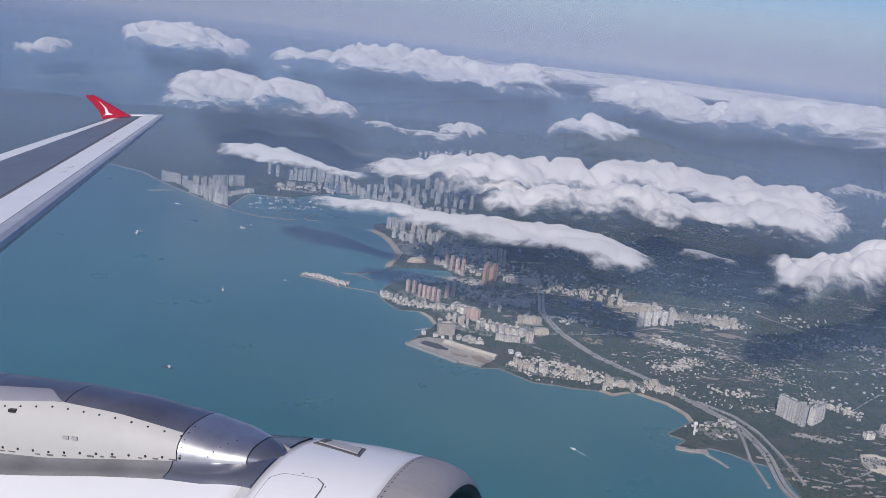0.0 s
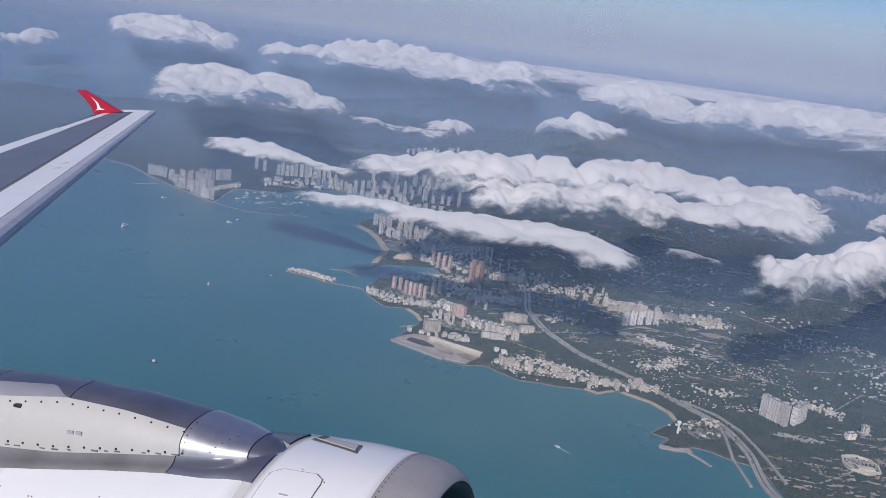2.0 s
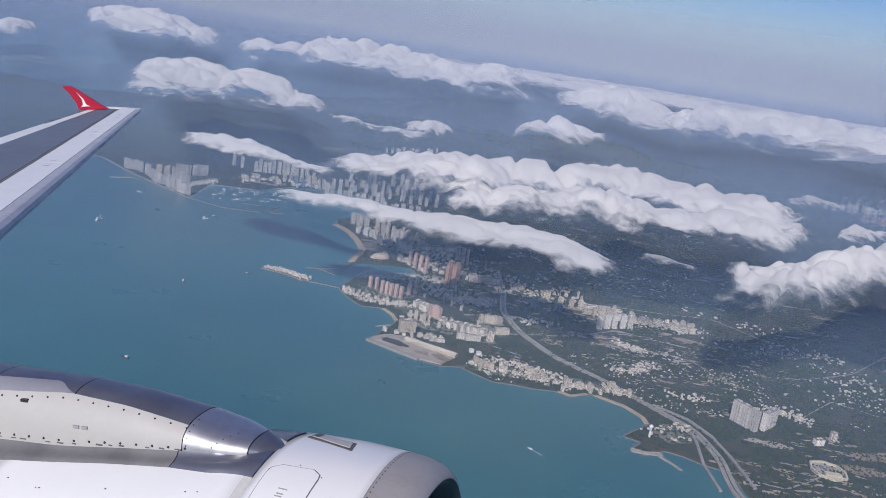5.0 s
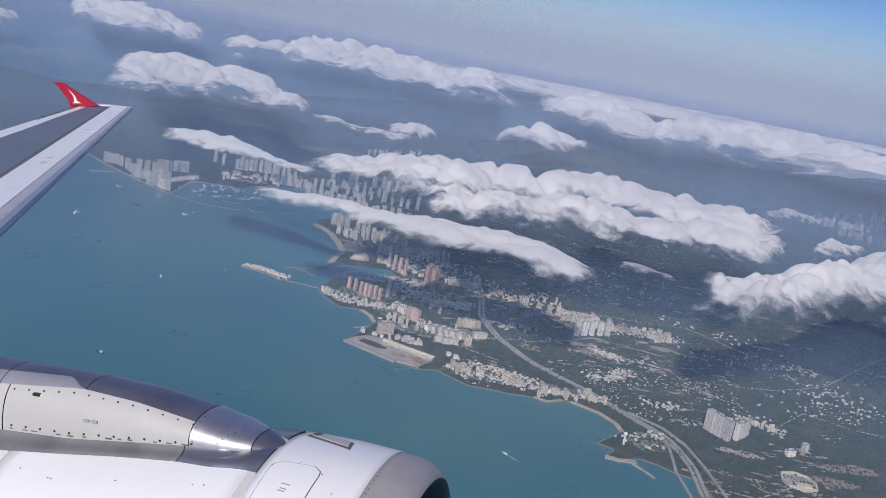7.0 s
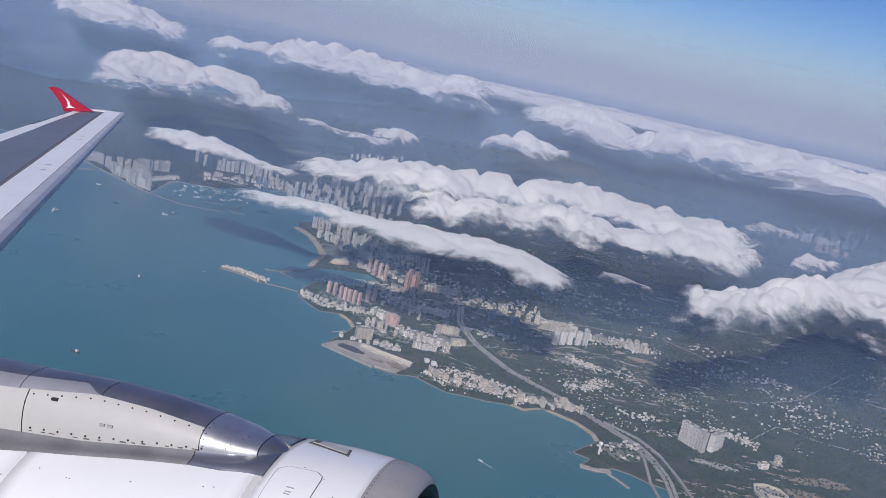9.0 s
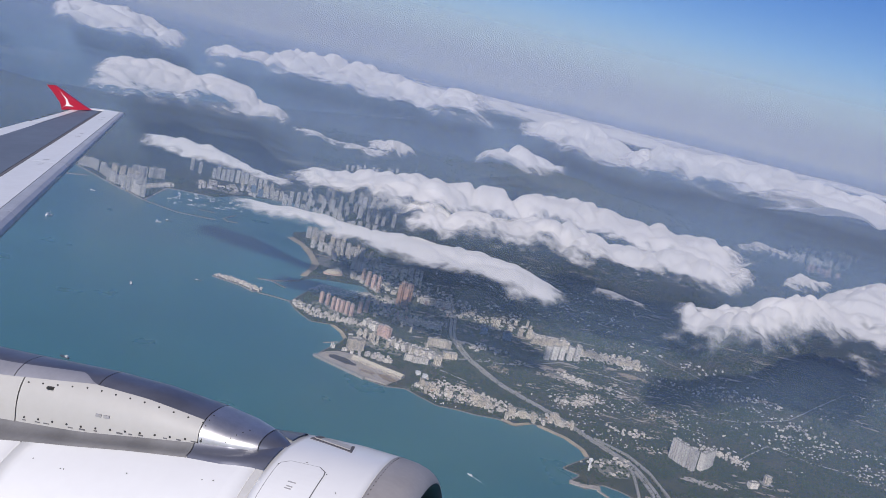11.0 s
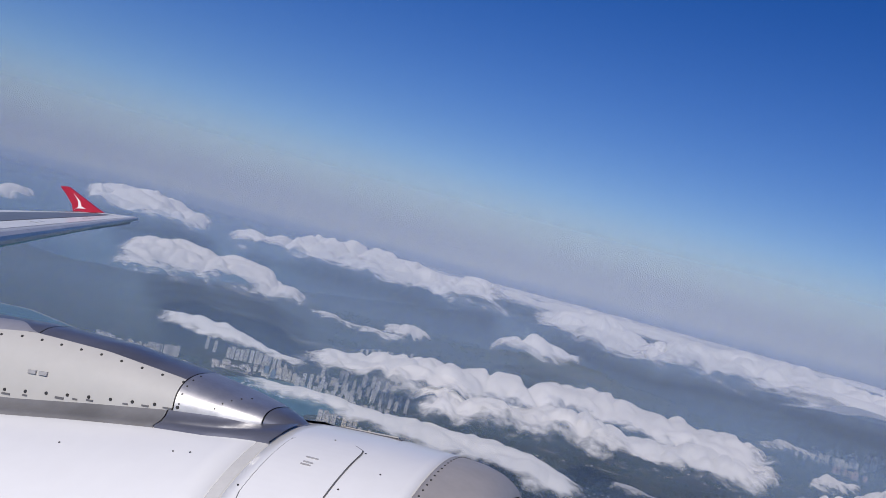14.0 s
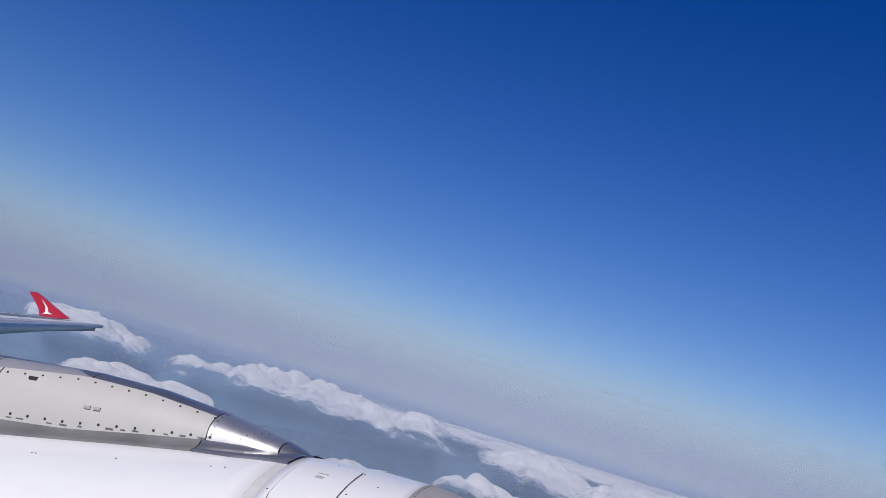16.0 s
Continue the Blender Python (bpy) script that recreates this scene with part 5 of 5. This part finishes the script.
strip("headland", [(-60.3, 342.1), (-56.5, 343.0), (-52.9, 345.1), (-45.4, 352.8)], 1.3, M_ROCK, "low rocky spit beside the beach", "spit", 0.15, 0.5)
strip("headland", [(-54.7, 343.0), (-48.1, 337.9)], 0.8, M_ROCK, "low rocky spit beside the beach", "spit", 0.15, 0.5)
strip("pier", [(60.2, 220.2), (62.7, 217.4), (64.8, 214.1)], 0.7, M_PAVE, "narrow stone jetty", "jetty", 0.2, 0.5)
strip("pier", [(52.8, 221.7), (56.5, 221.0), (61.2, 221.9)], 2.0, M_PAVE, "stone quay with moorings", "quay", 0.15, 0.5)
strip("pier", [(-24.7, 285.6), (-20.4, 289.4)], 0.3, M_PAVE, "thin timber jetty", "jetty", 0.15, 0.4)
bm = bmesh.new()
prism(bm, ccw([(-25.2, 271.6), (-22.4, 276.6), (-19.1, 279.4), (-11.5, 279.7), (3.6, 268.2), (-0.7, 259.9), (-7.9, 261.6)]), -1.0, 0.62)
quay_mesh = bpy.data.meshes.new("quay")
bm.to_mesh(quay_mesh)
bm.free()
quay_mesh.materials.append(M_PAVE)
tagged(new("quay", quay_mesh), "broad stained concrete quay apron", "quay", kind="structure")
strip("quay", [(-25.6, 271.4), (-8.0, 261.1)], 1.3, M_ROAD, "pale concrete quay edge", "quay", 0.55, 0.9, floor=0.2)


def draped(name, c, rx, ry, turn, mat, label, category, seed, lift=0.12):
    """A patch of ground with a ragged outline, lying on the land."""
    n, rows, k = 40, [], math.cos(radians(turn))
    ks = math.sin(radians(turn))
    for j in range(8):
        q = j / 7
        row = []
        for i in range(n):
            a = 2 * math.pi * i / n
            r = q * (1 + 0.35 * float(fbm(np.array([3 * math.cos(a) + seed]), np.array([3 * math.sin(a)]), 1.0, 3, seed)[0]))
            u, v = rx * r * math.cos(a), ry * r * math.sin(a)
            x, y = c[0] + u * k - v * ks, c[1] + u * ks + v * k
            row.append((x, y, max(ground_at(x, y), 0.1) + lift))
        rows.append(row)
    v, f = loft(rows, closed=True)
    return tagged(new(name, mesh_of(name, v, f, mat)), label, category, kind="structure")


draped("earthworks", (88.9, 321.2), 6, 2.2, -10, M_SOIL, "reddish bare earth cut in the hillside", "bare earth", 1)
draped("earthworks", (35.9, 297.9), 4, 3, 20, M_SOIL, "brown bare earth clearing", "bare earth", 2)
draped("earthworks", (94.8, 239.9), 7, 2.0, -8, M_PAVE, "pale building site of bare ground", "building site", 3)
draped("earthworks", (90.9, 287.6), 5, 1.2, 10, M_SOIL, "reddish bare earth track", "bare earth", 4)
draped("earthworks", (-8.6, 355.1), 4, 3.5, 20, M_PAVE, "pale paved court among the towers", "paved ground", 5)
draped("earthworks", (66.0, 304.5), 4, 3.2, 20, M_PAVE, "pale paved village ground", "paved ground", 6)
draped("earthworks", (117.6, 230.7), 7, 3, 0, M_SOIL, "reddish bare hillside", "bare earth", 7)
draped("earthworks", (126.5, 240.8), 9, 3, 10, M_SOIL, "reddish bare hillside", "bare earth", 8)
draped("earthworks", (-16.8, 353.7), 3, 4, 10, M_PAVE, "pale paved court among the towers", "paved ground", 9)
draped("earthworks", (-119.2, 499.2), 14, 8, 0, M_PAVE, "pale reclaimed harbour ground", "harbour ground", 10)

draped("earthworks", (-1.2, 265.0), 3.4, 2.0, -35, M_SOIL, "brown stained goods yard on the quay", "goods yard", 11, 0.34)
draped("earthworks", (-16.5, 272.0), 5.0, 2.2, -25, M_ASPHALT, "dark asphalt yard on the quay", "goods yard", 12, 0.34)
draped("earthworks", (-8.0, 267.0), 3.0, 1.6, -25, M_CLEARING, "mottled goods yard on the quay", "goods yard", 13, 0.35)

# fenced treatment works beside the motorway
M_URBAN = material("streets_and_courts", (0.27, 0.255, 0.23), 0.95, scale=0.45, second=(0.065, 0.085, 0.06), coords="World", mix_at=0.50, fine=0.35)
for k, (x, y, rx, ry, turn) in enumerate(((-24, 327, 13, 8, 30), (-13, 353, 9, 7, 0), (2, 336, 12, 9, 20), (4, 297, 17, 7, 10), (-12, 308, 10, 5, -20), (20, 262.5, 13, 4.5, 0),
                                          (42, 262.5, 15, 4.5, 0), (72, 337, 22, 3.6, 0), (-34, 393, 10, 14, 15), (-5, 380, 12, 12, 0), (68, 236, 7, 6, 20), (62, 306, 7, 4, 0), (63, 285, 8, 3.5, 30))):
    draped("town_ground", (x, y), rx, ry, turn, M_URBAN, "grey streets and courts between small gardens", "town ground", 40 + k, 0.09)

works = thing("water_works", at(*(107.2, 227.3), 0), "walled water works with pale pond and buildings", "water works")
ring = [(4.6 * math.cos(a) * (1.15 if k % 2 else 1.0), 5.2 * math.sin(a)) for k, a in enumerate(np.linspace(0, 2 * math.pi, 8, endpoint=False))]
bm = bmesh.new()
prism(bm, ccw(ring), -1, 0.15)
part("yard", bm, M_PAVE, works)
for k in range(8):
    a, b = Vector((*ring[k], 0)), Vector((*ring[(k + 1) % 8], 0))
    d = (b - a).normalized()
    s = Vector((-d.y, d.x, 0)) * 0.25
    bm = bmesh.new()
    prism(bm, ccw([tuple(p[:2]) for p in (a - s, b - s, b + s, a + s)]), -1, 0.75)
    part("boundary_wall", bm, M_HALL, works)
bm = bmesh.new()
box(bm, -2.2, 2.2, -4.2, -2.4, 0.15, 1.2)
part("shed", bm, M_HALL, works, "long cream shed")
for k in range(5):
    bm = bmesh.new()
    box(bm, -1.6 + k * 0.9, -1.1 + k * 0.9, 1.0 + 0.3 * (k % 2), 2.4, 0.15, 0.6)
    part("tank", bm, M_ROOF, works)
raise_block("low_block", (110.3, 244.1), 20, (0.9, 1, 1), "apartment blocks")
raise_block("cream", (116.1, 248.8), 10, (1.1, 1, 0.35), "apartment blocks")

# long quay warehouse
ware = thing("warehouse", at(*(-4.8, 271.9), -24), "long cream warehouse with a ribbed pitched roof", "warehouse")
L = 9.3
bm = bmesh.new()
box(bm, -L, L, -1.3, 1.3, -0.5, 1.0)
part("wall", bm, M_CREAM, ware)
bm = bmesh.new()
v = [bm.verts.new(p) for p in ((-L - 0.1, -1.45, 1.0), (L + 0.1, -1.45, 1.0), (L + 0.1, 1.45, 1.0), (-L - 0.1, 1.45, 1.0), (-L - 0.1, 0, 1.55), (L + 0.1, 0, 1.55))]
for f in ((0, 1, 5, 4), (2, 3, 4, 5), (1, 2, 5), (3, 0, 4), (3, 2, 1, 0)):
    bm.faces.new([v[i] for i in f])
part("roof", bm, M_HALL, ware)
for k in range(12):
    bm = bmesh.new()
    x = -L + 0.8 + k * (2 * L - 1.6) / 11
    box(bm, x - 0.12, x + 0.12, -0.25, 0.25, 1.5, 1.75)
    part("roof_vent", bm, M_ROOF, ware)
for p in ((8.2, 275.3), (10.6, 274.0)):
    t = thing("storage_shed", at(*p, 20), "white square storage shed", "shed", "storage sheds")
    bm = bmesh.new()
    box(bm, -0.7, 0.7, -0.7, 0.7, -0.5, 1.0)
    part("wall", bm, M_WHITE, t)
    bm = bmesh.new()
    box(bm, -0.78, 0.78, -0.78, 0.78, 1.0, 1.1)
    part("roof", bm, M_HULL, t)

hall = thing("resort_hall", at(*(-34.7, 373.8), 25), "broad terraced resort hall with a tan roof", "hall")
for k in range(3):
    bm = bmesh.new()
    prism(bm, ccw([((4.4 - 0.8 * k) * math.cos(a), (2.2 - 0.4 * k) * math.sin(a)) for a in np.linspace(0, 2 * math.pi, 28, endpoint=False)]), -0.5 if k == 0 else 0.6 * k, 0.6 * (k + 1))
    part("terrace", bm, M_HALL if k else M_PINK, hall)

mast = thing("white_tower", at(*(59.2, 231.3), 0), "slim white tower with a round head", "tower")
bm = bmesh.new()
bmesh.ops.create_cone(bm, cap_ends=True, segments=16, radius1=0.35, radius2=0.25, depth=3.6, matrix=Matrix.Translation((0, 0, 1.3)))
part("shaft", bm, M_WHITE, mast)
bm = bmesh.new()
bmesh.ops.create_icosphere(bm, subdivisions=2, radius=0.6, matrix=Matrix.Translation((0, 0, 3.2)))
part("head", bm, M_WHITE, mast)

# islet crowded with houses
islet = strip("islet", [(-75.0, 333.2), (-70.1, 331.6), (-63.1, 329.6), (-56.4, 324.6)], 4.8, M_ROCK, "rocky islet crowded with villas", "islet", 0.25, 0.6)
line = curve_through([(-74.4, 333.2), (-70.1, 331.7), (-63.1, 329.9), (-57.2, 325.4)], 60)
ISLET = []
for k in range(110):
    p = line[rnd.randrange(60)]
    q = rnd.uniform(0.42, 0.85)
    m = Matrix.LocRotScale((p[0] + rnd.gauss(0, 0.9), p[1] + rnd.gauss(0, 0.9), 0.4), Euler((0, 0, rnd.uniform(0, 3))), (q, q, q * 1.1))
    ISLET.append((m, 0))
joined_houses("islet_houses", ISLET, "crowded pale villas on the rocky islet")


def hamlets(n, seed, r0, r1, a0, a1, size):
    """Lone houses and small hamlets strewn over the land."""
    g = np.random.default_rng(seed)
    r = np.sqrt(g.uniform(r0 ** 2, r1 ** 2, n))
    a = np.radians(g.uniform(a0, a1, n))
    x, y = r * np.sin(a), r * np.cos(a)
    z = land_z(x, y)
    ok = (z > 0.25) & (fbm(x, y, 16, 3, seed) + 0.5 * fbm(x, y, 70, 2, seed + 3) > 0.34)
    out = []
    for px, py, pz in zip(x[ok], y[ok], z[ok]):
        q = size * g.uniform(0.45, 1.1)
        out.append((Matrix.LocRotScale((px, py, pz), Euler((0, 0, g.uniform(0, 3))), (q * g.uniform(0.8, 2.0), q, q * g.uniform(0.4, 0.8))), 0))
    return out


joined_houses("scattered_houses", hamlets(7000, 51, 185, 360, 2, 42, 0.44), "pale lone houses and sheds among trees")
joined_houses("scattered_houses", hamlets(5000, 52, 350, 620, -8, 42, 0.8), "pale distant hamlets on wooded land")


def clearings(n, seed, r0, r1, a0, a1, size, label):
    """Small ragged patches of bare ground, yards and tracks, too many to count."""
    g = np.random.default_rng(seed)
    r = np.sqrt(g.uniform(r0 ** 2, r1 ** 2, n))
    a = np.radians(g.uniform(a0, a1, n))
    x, y = r * np.sin(a), r * np.cos(a)
    ok = (land_z(x, y) > 0.25) & (fbm(x, y, 22, 3, seed) > 0.08)
    x, y = x[ok], y[ok]
    m, k = len(x), 9
    ang = np.linspace(0, 2 * np.pi, k, endpoint=False)[None]
    turn = g.uniform(-0.5, 0.5, (m, 1))
    s = size * g.uniform(0.3, 1.0, (m, 1)) ** 1.5
    rad = s * g.uniform(0.45, 1.2, (m, k))
    u, v = rad * np.cos(ang) * g.uniform(1.0, 3.2, (m, 1)), rad * np.sin(ang) * 0.7
    px, py = x[:, None] + u * np.cos(turn) - v * np.sin(turn), y[:, None] + u * np.sin(turn) + v * np.cos(turn)
    pz = land_z(px, py) + 0.10
    verts = np.stack([px, py, pz], -1).reshape(-1, 3)
    me = bpy.data.meshes.new("clearings")
    me.from_pydata(verts.tolist(), [], np.arange(m * k).reshape(m, k).tolist())
    me.materials.append(M_CLEARING)
    me.update()
    tagged(new("clearings", me), label, "bare ground", kind="stuff")


clearings(2600, 61, 180, 350, 0, 42, 1.5, "ragged pale yards and bare earth among trees")
clearings(1800, 62, 340, 640, -10, 42, 2.6, "ragged pale fields and bare earth among woods")
strip("road", [(55.9, 348.8), (77.2, 350.6), (104.1, 355.6), (126.1, 334.0)], 0.35, M_ROAD, "narrow pale inland road", "road")
strip("road", [(106.6, 295.3), (123.6, 298.5), (148.4, 316.0), (193.7, 370.3)], 0.35, M_ROAD, "narrow pale hill road", "road")
strip("road", [(109.4, 259.9), (127.5, 281.0), (139.6, 273.1), (153.3, 270.7)], 0.35, M_ROAD, "narrow pale hill road", "road")
strip("road", [(74.5, 306.2), (85.8, 300.8), (93.9, 284.1), (104.2, 279.4)], 0.35, M_ROAD, "narrow pale inland road", "road")


# ---- boats ----
def hull_mesh(l, w, h):
    rows = []
    for u, k in ((-0.5, 0.8), (-0.2, 1.0), (0.15, 0.95), (0.38, 0.55), (0.5, 0.04)):
        rows.append([(u * l, -w / 2 * k, h), (u * l, -w / 2 * k * 0.7, 0.0), (u * l, 0, -0.15 * h), (u * l, w / 2 * k * 0.7, 0.0), (u * l, w / 2 * k, h)])
    return loft(rows, closed=True, caps=True)


def boat(m, l, w, h, hull, label, group, wake=False, crane=False):
    t = thing("boat", m, label, "boat", group)
    v, f = hull_mesh(l, w, h)
    part("hull", mesh_of("hull", v, f, hull), hull, t)
    bm = bmesh.new()
    box(bm, -0.38 * l, -0.12 * l, -w * 0.32, w * 0.32, h, h * 2.3)
    part("cabin", bm, M_HULL, t)
    if crane:
        bm = bmesh.new()
        box(bm, 0.05 * l, 0.09 * l, -0.05, 0.05, h, h * 4)
        part("mast", bm, M_HULL, t)
    if wake:
        rows = [[(-0.5 * l - u * 3.2, -0.1 - 0.18 * u, 0.03), (-0.5 * l - u * 3.2, 0.1 + 0.18 * u, 0.03)] for u in np.linspace(0, 1, 8)]
        vv, ff = loft(rows)
        part("wake", mesh_of("wake", vv, ff, M_WAKE), M_WAKE, t)
    return t


def sea_pose(p, turn, s=1.0):
    return Matrix.LocRotScale((*p, 0.05), Euler((0, 0, radians(turn))), (s, s, s))


boat(sea_pose((-153.4, 361.9), 70), 4.0, 1.2, 0.6, M_HULL, "white cargo vessel at anchor", "ships in the bay", crane=True)
boat(sea_pose((-96.0, 300.3), 110), 4.6, 1.0, 0.35, M_HULL_DARK, "dark barge with pale deckhouse", "ships in the bay", crane=True)
boat(sea_pose((-86.7, 226.5), 160), 3.0, 0.8, 0.35, M_HULL_DARK, "dark work boat at sea", "ships in the bay")
boat(sea_pose((-118.0, 393.3), 30), 2.6, 0.8, 0.5, M_HULL, "white motor vessel at sea", "ships in the bay")
boat(sea_pose((-115.4, 400.0), 20), 3.6, 0.8, 0.3, M_HULL_DARK, "dark low barge at anchor", "ships in the bay")
boat(sea_pose((-78.1, 321.6), 10), 3.2, 0.6, 0.2, M_HULL_DARK, "dark low barge at anchor", "ships in the bay")
boat(sea_pose((25.3, 212.0), 140), 1.6, 0.5, 0.2, M_HULL, "small white speed boat with a foaming wake", "ships in the bay", wake=True)
boat(sea_pose((-161.2, 424.8), 20), 2.6, 0.6, 0.3, M_HULL, "white motor vessel at sea", "ships in the bay")
yacht = boat(sea_pose((-37.1, 350.5), 30), 1.3, 0.42, 0.2, M_HULL, "small white moored yacht", "moored yachts")
for r in range(5):
    for k in range(13):
        u = k / 12
        x0, y0 = (-39.3, 343.5)
        x1, y1 = (-19.9, 347.0)
        x2, y2 = (-36.1, 353.1)
        x = x0 + (x1 - x0) * u + (x2 - x0) * r / 4 + rnd.uniform(-0.2, 0.2)
        y = y0 + (y1 - y0) * u + (y2 - y0) * r / 4 + rnd.uniform(-0.2, 0.2)
        if rnd.random() < 0.9:
            copy_thing(yacht, Matrix.LocRotScale((x, y, max(0.05, ground_at(x, y) + 0.1)), Euler((0, 0, radians(60 + rnd.choice((0, 180))))), [rnd.uniform(0.8, 1.25)] * 3))
for k in range(110):
    u, w = rnd.random(), rnd.random()
    a, b = (-131.6, 450.7), (-49.6, 492.9)
    x, y = a[0] + (b[0] - a[0]) * u, a[1] + (b[1] - a[1]) * u + rnd.uniform(-16, 16)
    if ground_at(x, y) < 0:
        copy_thing(yacht, sea_pose((x, y), rnd.uniform(0, 360), rnd.uniform(0.9, 1.8)))["group"] = "boats in the typhoon shelter"


# ---- trees: woods and gardens too many to count ----
def woods(name, n, seed, r0, r1, a0, a1, size, label):
    g = np.random.default_rng(seed)
    r = np.sqrt(g.uniform(r0 ** 2, r1 ** 2, n))
    a = np.radians(g.uniform(a0, a1, n))
    x, y = r * np.sin(a), r * np.cos(a)
    z = land_z(x, y)
    paved = (np.hypot(x + 17, y - 274) < 8.5) | (np.hypot(x + 6, y - 270) < 10) | (np.hypot(x + 1, y - 266) < 7)
    ok = (z > 0.2) & ~paved & (fbm(x, y, 14, 3, 21) + 0.35 * fbm(x, y, 60, 2, 4) > -0.15)
    x, y, z = x[ok], y[ok], z[ok]
    t = (1 + 5 ** 0.5) / 2
    ico = np.array([(-1, t, 0), (1, t, 0), (-1, -t, 0), (1, -t, 0), (0, -1, t), (0, 1, t), (0, -1, -t), (0, 1, -t), (t, 0, -1), (t, 0, 1), (-t, 0, -1), (-t, 0, 1)]) / 1.9
    fi = np.array([(0, 11, 5), (0, 5, 1), (0, 1, 7), (0, 7, 10), (0, 10, 11), (1, 5, 9), (5, 11, 4), (11, 10, 2), (10, 7, 6), (7, 1, 8),
                   (3, 9, 4), (3, 4, 2), (3, 2, 6), (3, 6, 8), (3, 8, 9), (4, 9, 5), (2, 4, 11), (6, 2, 10), (8, 6, 7), (9, 8, 1)])
    m = len(x)
    s = size * g.uniform(0.5, 1.3, (m, 1, 1)) * np.array([1, 1, 0.85])
    v = ico[None] * s * g.uniform(0.65, 1.3, (m, 12, 1)) + np.stack([x, y, z + size * 0.35], 1)[:, None]
    f = fi[None] + (np.arange(m) * 12)[:, None, None]
    me = bpy.data.meshes.new(name)
    me.from_pydata(v.reshape(-1, 3).tolist(), [], f.reshape(-1, 3).tolist())
    me.materials.append(M_LEAF)
    tagged(new(name, me), label, "trees", kind="stuff")


woods("trees", 30000, 31, 195, 340, -12, 42, 0.36, "dense dark green trees on the coastal land")
woods("trees", 18000, 32, 330, 520, -26, 42, 0.60, "dense dark green trees on the coastal land")
woods("woodland", 9000, 33, 500, 900, -8, 42, 1.0, "dark green woods on distant hills")
